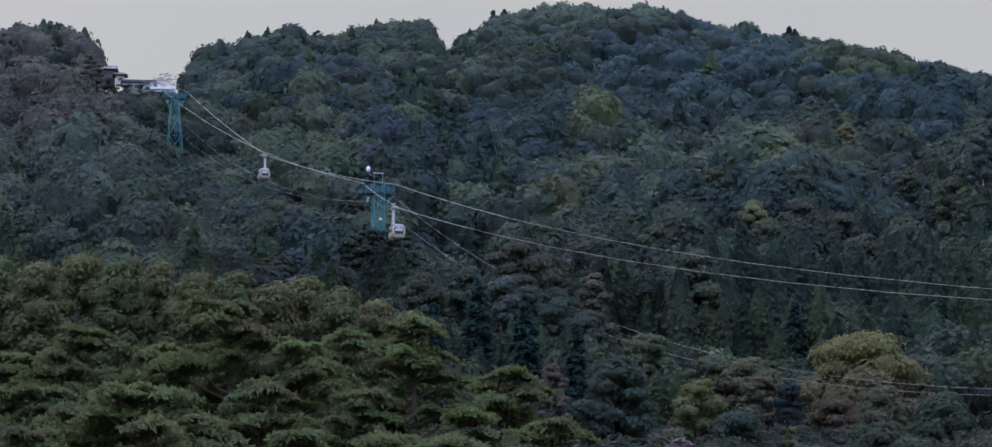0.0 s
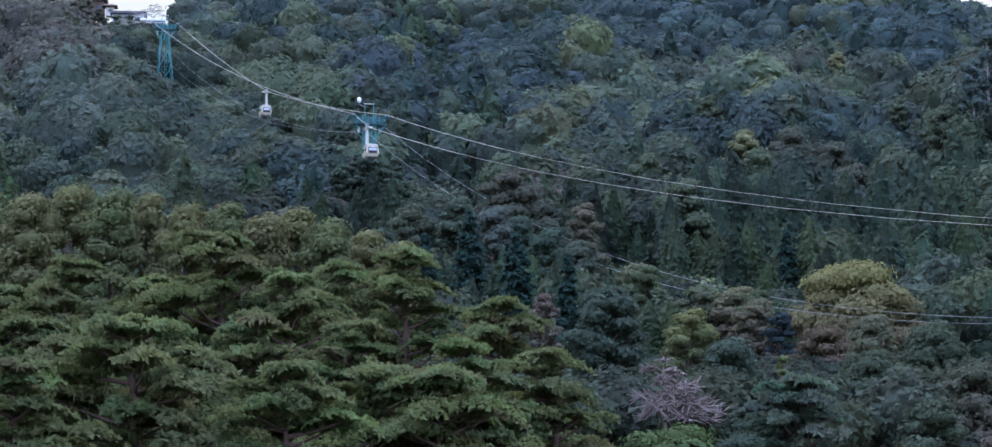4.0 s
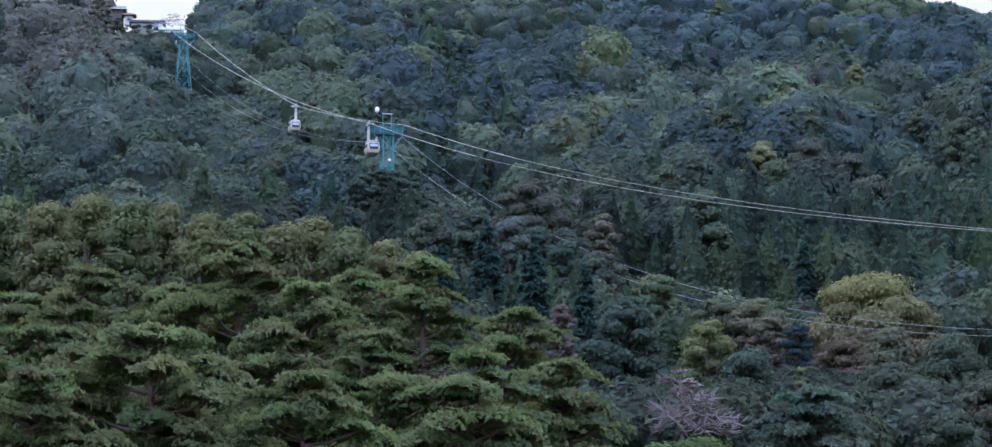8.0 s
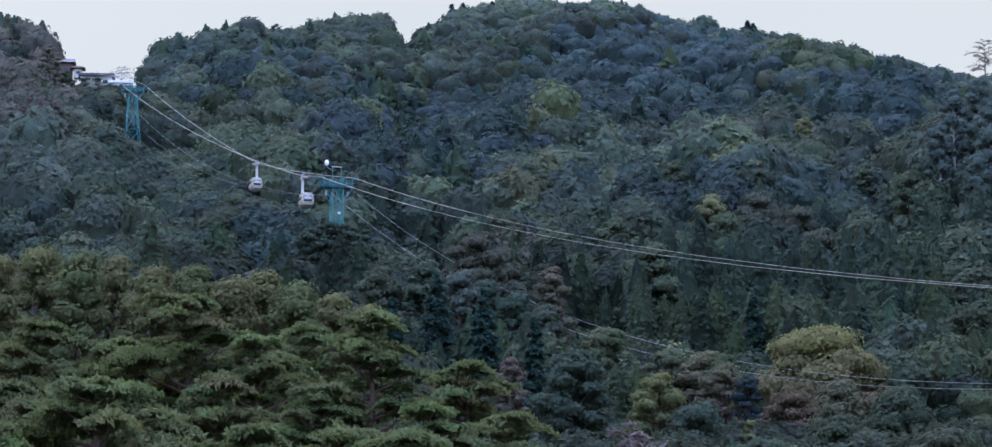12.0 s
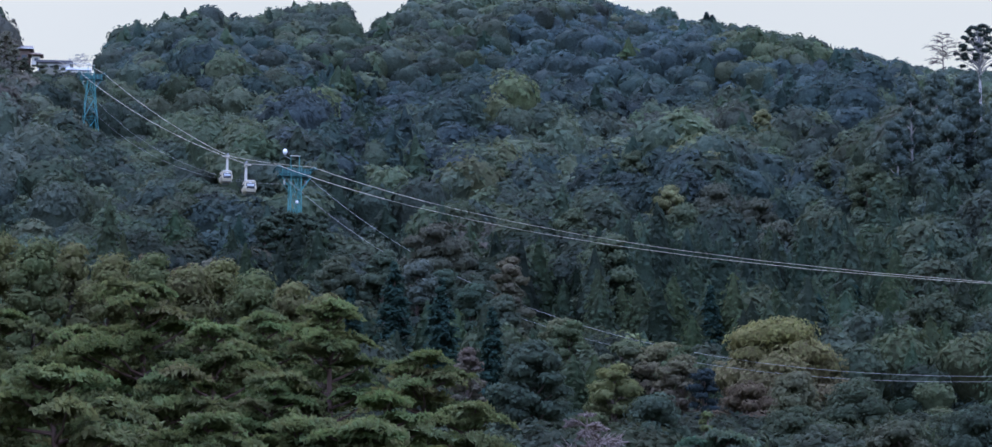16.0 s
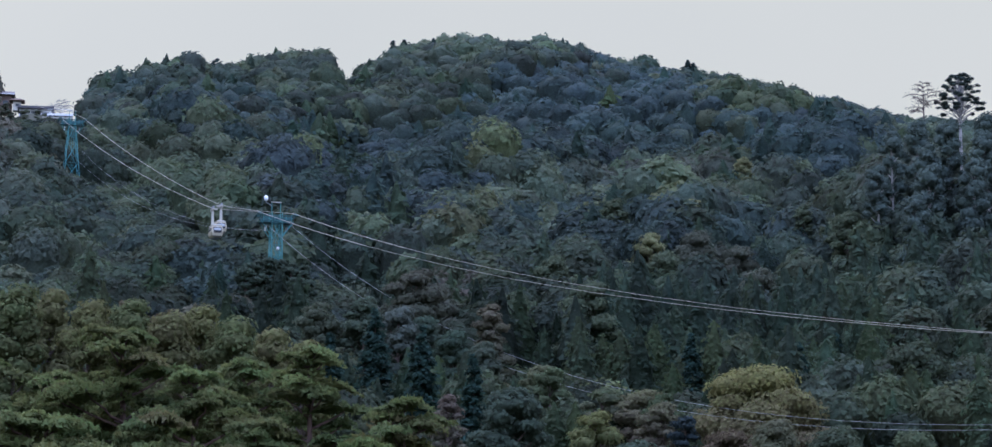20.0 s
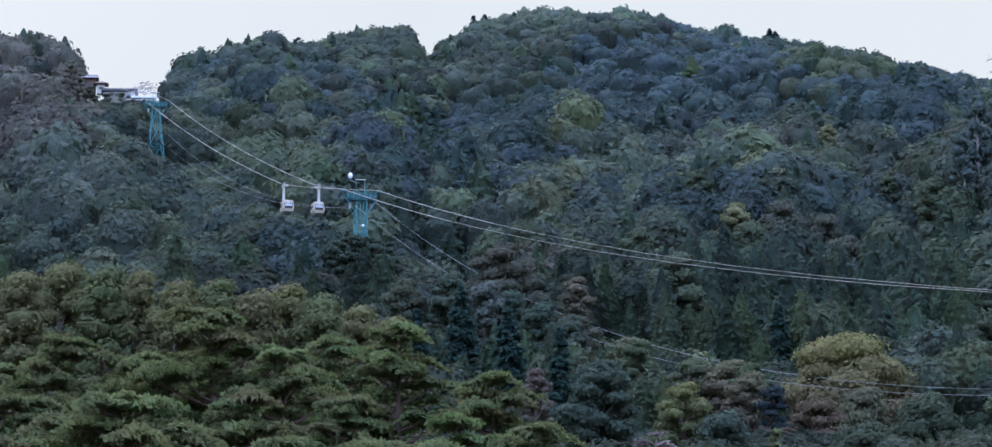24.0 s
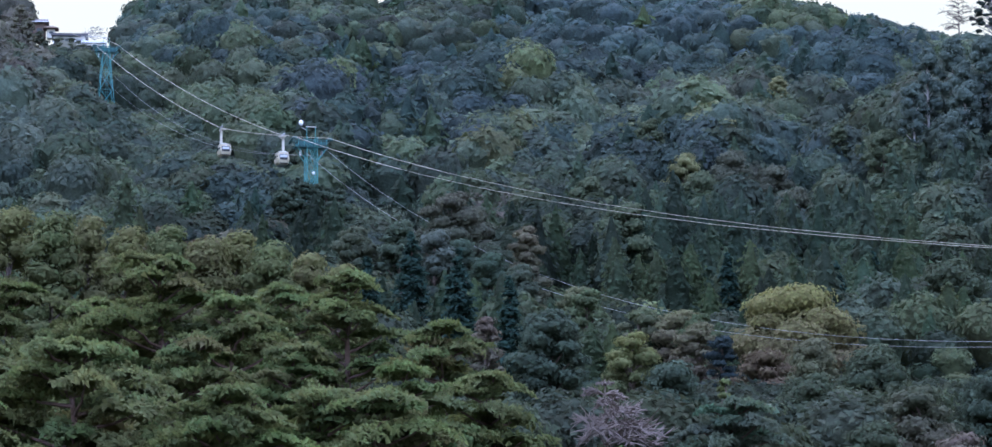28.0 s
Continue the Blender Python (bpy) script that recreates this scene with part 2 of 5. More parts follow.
# spurs and hollows: bearing, distance, half width (degrees), half depth (metres), height
FORMS = [
    (2.92, 760, 0.8, 40, 8), (4.67, 830, 1.0, 45, -10), (6.94, 820, 0.9, 50, 3), (8.53, 720, 0.8, 40, -8),
    (-1.13, 680, 0.7, 40, 4), (-0.05, 560, 0.9, 40, -5), (-2.21, 520, 0.7, 35, 6), (3.57, 450, 0.8, 30, -7), (3.96, 400, 1.0, 22, 4),
    (-6.07, 430, 0.8, 30, -6), (-9.93, 560, 0.9, 30, -6), (7.28, 390, 0.7, 25, -5), (2.36, 365, 0.7, 22, -4),
    (1.16, 820, 1.3, 32, 9), (1.16, 760, 1.4, 30, -10),
    (3.58, 640, 1.6, 26, 7), (7.33, 630, 1.6, 28, 8), (5.60, 700, 3.0, 32, -5),
    (1.96, 520, 0.9, 26, 6), (5.58, 500, 0.9, 26, -5), (6.10, 455, 1.0, 22, 5),
    (8.21, 470, 0.8, 45, -4), (9.55, 560, 0.9, 40, 7), (-1.40, 600, 0.9, 60, -4),
    (-4.10, 650, 1.2, 35, 6), (-3.56, 700, 2.0, 25, -7), (-8.87, 520, 1.4, 35, 6), (-9.62, 380, 1.8, 40, -6),
    (-8.06, 430, 1.0, 22, 5), (-0.32, 400, 0.8, 35, -5), (1.15, 380, 1.0, 22, 4), (4.22, 330, 2.0, 22, 2.5),
    (2.88, 290, 2.5, 20, -4), (-5.13, 300, 2.0, 30, -5),
]


def swell(x, y):
    return (np.sin(x / 23.0 + 1.3 + 0.8 * np.sin(y / 61.0)) * np.sin(y / 37.0 + 0.4) + 0.6 * np.sin(x / 11.0 - y / 29.0) + 0.5 * np.sin(y / 17.0 + x / 41.0))


def lie(b, r):
    """How far a place stands out of the slope, or lies in a hollow."""
    return sum(hh * np.exp(-((b - fb) / hw) ** 2 - ((r - fr) / hd) ** 2) for fb, fr, hw, hd, hh in FORMS)


def ground(x, y):
    """The height of the ground at places given as arrays."""
    x, y = np.asarray(x, float), np.asarray(y, float)
    r, b = np.hypot(x, y), np.degrees(np.arctan2(x, y))
    inview = np.clip((62 - np.abs(b)) / 25, 0, 1)
    top_r = np.interp(b, CB, CD)
    top_z = top_r * np.tan(np.radians(np.interp(b, CB, CE))) - 7.6
    lower = np.interp(r, [0, 60, 100, 150, 200, 260, 320, 376, 545], [0, 0, 1, 8, 16, 27, 41, 55.5, 107])
    left = np.exp(-((r - 195) / 45.0) ** 2) * np.clip((-1.0 - b) / 3.0, 0, 1) * 4.0
    right = np.exp(-((r - 420) / 60.0) ** 2) * np.clip((b - 9.2) / 1.5, 0, 1) * 7.0
    f = np.clip((r - 545) / np.maximum(top_r - 545, 1), 0, 1)
    face = lower + left + right + (top_z - 107) * f ** 0.95
    beyond = np.maximum(top_z - (r - top_r) * 0.45, 20) 
    z = np.where(r > top_r, np.minimum(face, beyond), face)
    rough = swell(x, y) * np.interp(r, [0, 80, 200, 380, 700], [0, 0, 1.0, 2.2, 4.0]) * np.clip((top_r - r) / 120, 0.0, 1)
    near_line = np.exp(-((r - 376) / 25.0) ** 2) + np.exp(-((r - 560) / 45.0) ** 2) * np.clip((-4.5 - b) / 1.0, 0, 1)
    z = z + rough * (1 - np.clip(near_line, 0, 1))
    z = z + lie(b, r)
    far = np.clip((r - 1500) / 800, 0, 1)
    return np.where(r < 1500, z * inview, 20 * (1 - far) * inview)


def ground_at(x, y):
    return float(ground(np.array([x]), np.array([y]))[0])


radii = np.concatenate([[0.0, 0.7], np.arange(3, 120, 6), np.arange(120, 1100, 9), np.geomspace(1100, 4900, 40)])
turns = np.concatenate([np.arange(-180, -20, 4), np.arange(-20, 20, 0.4), np.arange(20, 180, 4)])
R_, B_ = np.meshgrid(radii, np.radians(turns), indexing="ij")
gx, gy = R_ * np.sin(B_), R_ * np.cos(B_)
gco = np.stack([gx, gy, ground(gx, gy)], -1).reshape(-1, 3)
nr, nb = R_.shape
i0 = (np.arange(nr - 1)[:, None] * nb + np.arange(nb)[None, :]).ravel()
i1 = (np.arange(nr - 1)[:, None] * nb + (np.arange(nb)[None, :] + 1) % nb).ravel()
gfaces = np.stack([i0, i0 + nb, i1 + nb, i1], 1)[:, ::-1]
gme = fast_mesh("ground", gco, [gfaces], np.full((len(gfaces), 3), 0.05), SOIL)
gme.polygons.foreach_set("use_smooth", np.ones(len(gfaces), bool))
tagged(new("ground", gme), "dark forest floor rising to a mountain ridge", "ground", kind="structure")


# ---- the ropeway: its line in plan, and heights along it ----
TOWER = Vector((-15.16, 375.69))
ALONG = Vector((-0.27774, 0.96066))
ACROSS = Vector((0.96066, 0.27774))
TURN = math.degrees(math.atan2(-ALONG.x, ALONG.y))
SPAN, SADDLE_LOW, SADDLE_HIGH = 172.4, 73.1, 123.6


def on_line(s, off, z):
    p = TOWER + ALONG * s + ACROSS * off
    return Vector((p.x, p.y, z))


def empty_rope(s):
    """Height of a track rope that carries nothing."""
    if s <= 0:
        return SADDLE_LOW + 0.270 * s + 0.00024 * s * s
    p = s / SPAN
    return SADDLE_LOW + (SADDLE_HIGH - SADDLE_LOW) * p - 2.5 * 4 * p * (1 - p) if s <= SPAN else SADDLE_HIGH + 0.30 * (s - SPAN)


def loaded_rope(s, at):
    """The same with a cabin at the place at."""
    def head(q):
        if q > 0:
            p = q / SPAN
            return SADDLE_LOW + (SADDLE_HIGH - SADDLE_LOW) * p - 5.0 * 4 * p * (1 - p)
        return empty_rope(q) - min(1.7, -q * 0.12)
    if s > SPAN or (s > 0) != (at > 0):
        return empty_rope(s)
    if at > 0:
        a, b = (0.0, at) if s < at else (at, SPAN)
        za, zb = (SADDLE_LOW, head(at)) if s < at else (head(at), SADDLE_HIGH)
        f = (s - a) / max(b - a, 0.01)
        return za + (zb - za) * f - 2.3 * 4 * f * (1 - f) * ((b - a) / SPAN) ** 2
    drop = empty_rope(at) - head(at)
    f = s / at if s > at else max(0.0, 1 - (at - s) / 280)
    return empty_rope(s) - drop * f


def cabin_place(which, t):
    return -18.5 + 2.39 * t if which == "up" else 92.2 - 2.31 * t


GAUGE = 2.5
LINE_LOW, LINE_HIGH = -330.0, 205.0
TIMES = [0, 2, 4, 5, 6, 7, 8, 10, 12, 14, 16, 18, 20, 22, 24, 26, 28]


def track_rope(off, label):
    rope = thing("track_rope", *on_line(0, off, SADDLE_LOW), label, "cable", "track ropes")
    stops = [LINE_LOW + 22 * i for i in range(12)] + [-66 + 11 * i for i in range(7)] + [10.14 * i for i in range(1, 18)] + [190, LINE_HIGH]
    pieces = []
    for a, b in zip(stops, stops[1:]):
        long = math.hypot(b - a, empty_rope(b) - empty_rope(a)) * 1.006
        ob = part("segment", tube([(0, -long / 2, 0), (0, long / 2, 0)], 0.036 if a > -60 else 0.018, 6), STEEL, rope)
        pieces.append((ob, a, b))
    return rope, pieces


ROPES = [track_rope(-GAUGE, "pale steel track rope carrying the climbing cabin"), track_rope(GAUGE, "pale steel track rope carrying the descending cabin")]


def hanging_rope(name, off, ends, height, radius, material, label, step=6.0):
    a, b = ends
    n = int((b - a) / step)
    pts = [on_line(a + (b - a) * i / n, off, height(a + (b - a) * i / n)) for i in range(n + 1)]
    ob = part(name, tube(pts, radius, 6), material, None)
    return tagged(ob, label, "cable", "haul ropes")


def haul_low(s):
    return 71.5 + 0.395 * s + 0.000737 * s * s if s > -230 else 19.64 + 0.056 * (s + 230)


def haul_high(s):
    p = s / SPAN
    return 70.6 + (117.5 - 70.6) * p - 4.6 * 4 * p * (1 - p)


for off in (-1.5, 1.5):
    hanging_rope("haul_rope", off, (-320.0, -1.5), lambda s: haul_low(s) + 0.2 + 0.16 * off, 0.016, DARK_STEEL, "thin grey haul rope sagging below the tower")
    hanging_rope("haul_rope", off, (1.5, SPAN - 1), haul_high, 0.014, DARK_STEEL, "thin dark haul rope sagging between two towers")


def lattice_tower(s, saddle, half_top, half_foot, material, label):
    c = on_line(s, 0, 0)
    foot = min(ground_at(c.x + dx, c.y + dy) for dx in (-2, 2) for dy in (-2, 2)) - 0.4
    tower = thing("ropeway_tower", c.x, c.y, foot, label, "tower", "ropeway towers", TURN)
    h = saddle - foot
    top = h - 1.0

    def half(z):
        return half_foot + (half_top - half_foot) * min(1, z / top)
    n = max(4, int(h / 3.6))
    levels = [top * (i / n) for i in range(n + 1)]
    for sx in (-1, 1):
        for sy in (-1, 1):
            part("leg", tube([(sx * half(z), sy * half(z), z) for z in (0, top, h + 0.1)], 0.075, 6), material, tower)
            part("footing", box((sx * half_foot, sy * half_foot, 0.1), (0.9, 0.9, 0.9), 0.06), CONCRETE, tower)
    for k, (z0, z1) in enumerate(zip(levels, levels[1:])):
        a, b = half(z0), half(z1)
        for sx, sy, ex, ey in ((-1, -1, 1, -1), (1, -1, 1, 1), (1, 1, -1, 1), (-1, 1, -1, -1)):
            part("ring_bar", tube([(sx * b, sy * b, z1), (ex * b, ey * b, z1)], 0.035, 5), material, tower)
            part("brace", tube([(sx * a, sy * a, z0), (ex * b, ey * b, z1)], 0.048, 4), material, tower)
            part("brace", tube([(ex * a, ey * a, z0), (sx * b, sy * b, z1)], 0.048, 4), material, tower)
    # the cross head: two trusses, end plates and struts down to the legs
    for sy in (-1, 1):
        y = sy * half_top
        part("head_beam", box((0, y, h - 0.35), (2 * GAUGE + 0.5, 0.14, 0.14), 0.02), DARK_TEAL, tower)
        part("head_beam", box((0, y, h - 1.25), (2 * GAUGE - 1.4, 0.10, 0.10), 0.02), DARK_TEAL, tower)
        for sx in (-1, 1):
            part("strut", tube([(sx * half(h - 3.4), y, h - 3.4), (sx * (GAUGE - 0.2), y, h - 1.2)], 0.07, 5), material, tower)
            part("strut", tube([(sx * GAUGE, y, h - 0.5), (sx * (GAUGE - 0.8), y, h - 1.25)], 0.05, 5), DARK_TEAL, tower)
            part("strut", tube([(sx * 0.9, y, h - 1.25), (sx * 1.7, y, h - 0.45)], 0.04, 5), DARK_TEAL, tower)
    for sy in (-1, 1):
        y = sy * (half_top + 0.16)
        part("guard_panel", box((0, y, h - 0.85), (2 * GAUGE - 0.9, 0.04, 0.42), 0.01), DARK_TEAL, tower, "dark teal guard panel")
        for i in range(6):
            part("guard_post", box((-2.0 + 0.8 * i, y + sy * 0.05, h - 0.8), (0.07, 0.05, 1.0), 0.01), material, tower)
    part("walkway", box((0, 0, h - 1.42), (2 * GAUGE - 0.2, 2 * half_top + 0.3, 0.06), 0.01), DARK_TEAL, tower)
    for sx in (-1, 1):
        bm = bmesh.new()
        pts = [(sx * GAUGE, -2.4 + 0.6 * i, h - 0.05 - 0.03 * (i - 4) ** 2 - (0.02 * (4 - i))) for i in range(9)]
        add_tube(bm, pts, 0.15, 6)
        part("saddle", bm, DARK_TEAL, tower)
        bm = bmesh.new()
        bmesh.ops.create_cone(bm, cap_ends=True, segments=16, radius1=0.42, radius2=0.42, depth=0.14, matrix=Matrix.Rotation(radians(90), 4, "Y"))
        bmesh.ops.translate(bm, vec=(sx * 1.5, 0, h - 2.1), verts=bm.verts)
        part("sheave", bm, WHITE if sx < 0 else GREY, tower, "pale haul rope sheave wheel")
        part("sheave_arm", box((sx * 1.5, 0, h - 1.75), (0.16, 1.3, 0.22), 0.02), DARK_TEAL, tower)
    # portal frame over the head, ladder, lamp globe
    for sx in (-1, 1):
        part("portal_post", tube([(sx * 0.62, 0, h - 0.3), (sx * 0.62, 0, h + 1.55)], 0.05, 6), material, tower)
    part("portal_beam", box((0, 0, h + 1.6), (1.5, 0.14, 0.12), 0.02), PALE_PAINT, tower, "pale portal beam")
    for dx in (-0.2, 0.2):
        part("ladder_rail", tube([(dx, -half_foot - 0.1, 0.3), (dx, -half_top - 0.12, h - 1.3)], 0.03, 4), material, tower)
    for i in range(int(h / 0.6)):
        y = -(half_foot + (half_top - half_foot) * (i * 0.6 + 0.5) / h) - 0.11
        part("rung", tube([(-0.2, y, i * 0.6 + 0.5), (0.2, y, i * 0.6 + 0.5)], 0.02, 4), material, tower)
    return tower, h


low_tower, low_h = lattice_tower(0.0, SADDLE_LOW - 0.15, 0.72, 0.85, TEAL, "teal steel lattice ropeway tower rising out of the trees")
high_tower, high_h = lattice_tower(SPAN, SADDLE_HIGH - 0.15, 0.6, 2.0, TEAL, "teal steel lattice tower just below the hilltop station")
for tw, h in ((low_tower, low_h),):
    part("lamp_arm", tube([(-0.62, 0, h + 1.1), (-1.45, 0, h + 1.5), (-1.45, 0, h + 1.75)], 0.05, 5), DARK_STEEL, tw)
    bm = bmesh.new()
    bmesh.ops.create_uvsphere(bm, u_segments=14, v_segments=9, radius=0.36)
    bmesh.ops.scale(bm, vec=(0.85, 0.85, 1.15), verts=bm.verts)
    bmesh.ops.translate(bm, vec=(-1.45, 0, h + 2.1), verts=bm.verts)
    part("warning_globe", bm, WHITE, tw, "white warning globe on an arm")
    part("globe_guard", tube([(-1.5, 0.25, h + 2.45), (-1.0, 0.1, h + 2.2), (-0.95, 0, h + 1.7)], 0.14, 6), RUBBER, tw)
    bm = bmesh.new()
    bmesh.ops.create_uvsphere(bm, u_segments=12, v_segments=8, radius=0.22)
    bmesh.ops.translate(bm, vec=(0.1, -0.95, h - 5.1), verts=bm.verts)
    part("lower_globe", bm, WHITE, tw, "small white globe lamp on the tower")


def loft(rings):
    bm = bmesh.new()
    vs = [[bm.verts.new(p) for p in ring] for ring in rings]
    n = len(vs[0])
    for a, b in zip(vs, vs[1:]):
        for k in range(n):
            bm.faces.new((a[k], a[(k + 1) % n], b[(k + 1) % n], b[k]))
    bm.faces.new(vs[0][::-1])
    bm.faces.new(vs[-1])
    return bm


def rounded(hx, hy, z, r=0.25, n=4):
    pts = []
    for cx, cy, a0 in ((hx - r, hy - r, 0), (-hx + r, hy - r, 90), (-hx + r, -hy + r, 180), (hx - r, -hy + r, 270)):
        for k in range(n + 1):
            a = radians(a0 + 90 * k / n)
            pts.append((cx + r * math.cos(a), cy + r * math.sin(a), z))
    return pts


# the sky's reflection is put into this glass as a pale base colour
PALE_GLASS = principled("pale_glass", 0.12, 0.0, 0.6)[0]
PALE_GLASS.node_tree.nodes["Principled BSDF"].inputs["Base Color"].default_value = (0.42, 0.44, 0.44, 1)


def ropeway_cabin(label, side, shift):
    """A closed cabin on a long hanger; its origin is at the rope. side: on which side the hanger bends."""
    cab = thing("ropeway_cabin", 0, 0, 0, label, "cable car", "ropeway cabins")
    top, low, mid = -2.65, -4.5, shift

    def ring(hx, hy, z, r=0.22):
        return [(px + mid, py, pz) for px, py, pz in rounded(hx, hy, z, r)]
    part("body", loft([ring(0.60, 0.85, low), ring(0.80, 1.1, low + 0.25), ring(0.92, 1.22, low + 0.75), ring(0.86, 1.15, low + 1.4), ring(0.74, 1.0, top - 0.06)]), CREAM, cab)
    roof = part("roof", loft([ring(0.80, 1.08, top - 0.08), ring(0.82, 1.1, top), ring(0.6, 0.85, top + 0.12)]), PALE_PAINT, cab, "pale cabin roof")
    part("roof_hatch", box((mid + 0.25, 0.25, top + 0.14), (0.4, 0.4, 0.08)), CREAM, roof)
    part("skirt", loft([ring(0.4, 0.65, low - 0.14, 0.12), ring(0.58, 0.83, low + 0.01, 0.16)]), GREY, cab, "dark grey underside")
    for sy in (-1, 1):
        win = part("end_window", box((mid, sy * 1.19, low + 1.2), (1.15, 0.1, 0.42), 0.03), PALE_GLASS, cab, "end window with a pale painted reflection")
        part("window_frame", box((mid, sy * 1.17, low + 1.2), (1.30, 0.09, 0.58), 0.03), RUBBER, win)
        part("end_panel", box((mid, sy * 1.21, low + 0.80), (1.2, 0.1, 0.26), 0.03), RUBBER, cab, "dark band below the window")
        part("bumper", tube([(mid - 0.6, sy * 1.08, low + 0.14), (mid + 0.6, sy * 1.08, low + 0.14)], 0.07, 6), RUBBER, cab)
        part("lamp", box((mid, sy * 1.16, low + 1.53), (0.28, 0.06, 0.10), 0.02), WHITE, cab)
    for sx in (-1, 1):
        for y in (-0.68, 0.68):
            part("side_window", box((mid + sx * 0.88, y, low + 1.15), (0.08, 0.5, 0.5), 0.03), GLASS, cab)
        door = part("door", box((mid + sx * 0.9, 0, low + 0.92), (0.08, 0.72, 1.35), 0.03), CREAM, cab)
        part("door_window", box((mid + sx * 0.93, 0, low + 1.17), (0.06, 0.5, 0.55), 0.03), GLASS, door)
    part("hanger_arm", loft([rounded(0.19, 0.2, top + 0.08, 0.05), rounded(0.16, 0.16, -0.35, 0.05)]), PALE_PAINT, cab, "pale hanger arm")
    part("hanger_foot", box((mid * 0.5, 0, top + 0.13), (0.9, 1.2, 0.16), 0.04), PALE_PAINT, cab)
    carriage = part("carriage", box((0, 0, -0.22), (0.42, 1.6, 0.26), 0.05), PALE_PAINT, cab, "pale wheel carriage")
    part("carriage_bracket", box((side * 0.3, 0, -0.12), (0.85, 0.4, 0.24), 0.04), PALE_PAINT, carriage)
    for y in (-0.65, -0.22, 0.22, 0.65):
        bm = bmesh.new()
        bmesh.ops.create_cone(bm, cap_ends=True, segments=12, radius1=0.17, radius2=0.17, depth=0.12, matrix=Matrix.Rotation(radians(90), 4, "Y"))
        bmesh.ops.translate(bm, vec=(0, y, 0.14), verts=bm.verts)
        part("wheel", bm, GREY, carriage)
    return cab


CAB_UP = ropeway_cabin("cream enclosed ropeway cabin climbing on a white hanger", 1, 0.5)
CAB_DOWN = ropeway_cabin("cream enclosed ropeway cabin descending on a white hanger", -1, -0.2)


def motions():
    for (rope, pieces), off, which in zip(ROPES, (-GAUGE, GAUGE), ("up", "down")):
        base = on_line(0, off, SADDLE_LOW)
        for ob, a, b in pieces:
            rows = []
            for t in TIMES:
                at = cabin_place(which, t)
                p, q = on_line(a, off, loaded_rope(a, at)), on_line(b, off, loaded_rope(b, at))
                rows.append((t, Matrix.Translation((p + q) / 2 - base) @ (q - p).to_track_quat("Y", "Z").to_matrix().to_4x4()))
            walk(ob, rows)
    for cab, off, which in ((CAB_UP, -GAUGE, "up"), (CAB_DOWN, GAUGE, "down")):
        rows = []
        for i in range(57):
            t = i * 0.5
            at = cabin_place(which, t)
            p = on_line(at, off, loaded_rope(at, at))
            rows.append((t, pose(p.x, p.y, p.z, 0, 0, TURN + 1.5 * math.sin(t * 0.7))))
        walk(cab, rows)


# ---- woodland: crowns of leaf sprays over inner masses tinted darker as shade ----
rng = np.random.default_rng(7)


def ball(subdivisions):
    bm = bmesh.new()
    bmesh.ops.create_icosphere(bm, subdivisions=subdivisions, radius=1.0)
    co = np.array([v.co for v in bm.verts])
    f = np.array([[v.index for v in q.verts] for q in bm.faces])
    bm.free()
    return co, f


BALLS = {1: ball(1), 2: ball(2), 3: ball(3), 4: ball(4)}


def lump(centre, radii, fineness=2, rough=0.13):
    """A knobbly inner mass of a leaf clump."""
    co, f = BALLS[fineness]
    k = 1 + rng.uniform(-rough, rough, (len(co), 1))
    return co * k * radii + centre, f


def sprays(at, normal, size, tilt, longer=1.0):
    """Three-cornered leaf sprays at places, facing roughly along normals."""
    n = len(at)
    nn = normal + rng.normal(0, tilt, (n, 3))
    nn /= np.linalg.norm(nn, axis=1, keepdims=True)
    a = np.cross(nn, rng.normal(0, 1, (n, 3)))
    a /= np.linalg.norm(a, axis=1, keepdims=True)
    b = np.cross(nn, a)
    s = size * rng.uniform(0.75, 1.75, (n, 1))
    k = rng.uniform(0.6, 1.15, (n, 3, 1))
    co = np.stack([at + a * s * longer * k[:, 0], at - a * s * longer * 0.5 * k[:, 1] + b * s * k[:, 1], at - a * s * longer * 0.5 * k[:, 2] - b * s * k[:, 2] + nn * s * 0.3], 1)
    return co.reshape(-1, 3)


def lobed(d, lobes, widths, depth):
    """How far a dome of flat-topped lobes reaches in the directions d, and each one's lobe."""
    gap = d[:, None] - lobes[None]
    near = np.exp(-((gap[..., 0] ** 2 + gap[..., 1] ** 2) + 3.2 * gap[..., 2] ** 2) / widths[None] ** 2)
    return 1 - depth + depth * near.max(1) ** 0.6, lobes[near.argmax(1)]


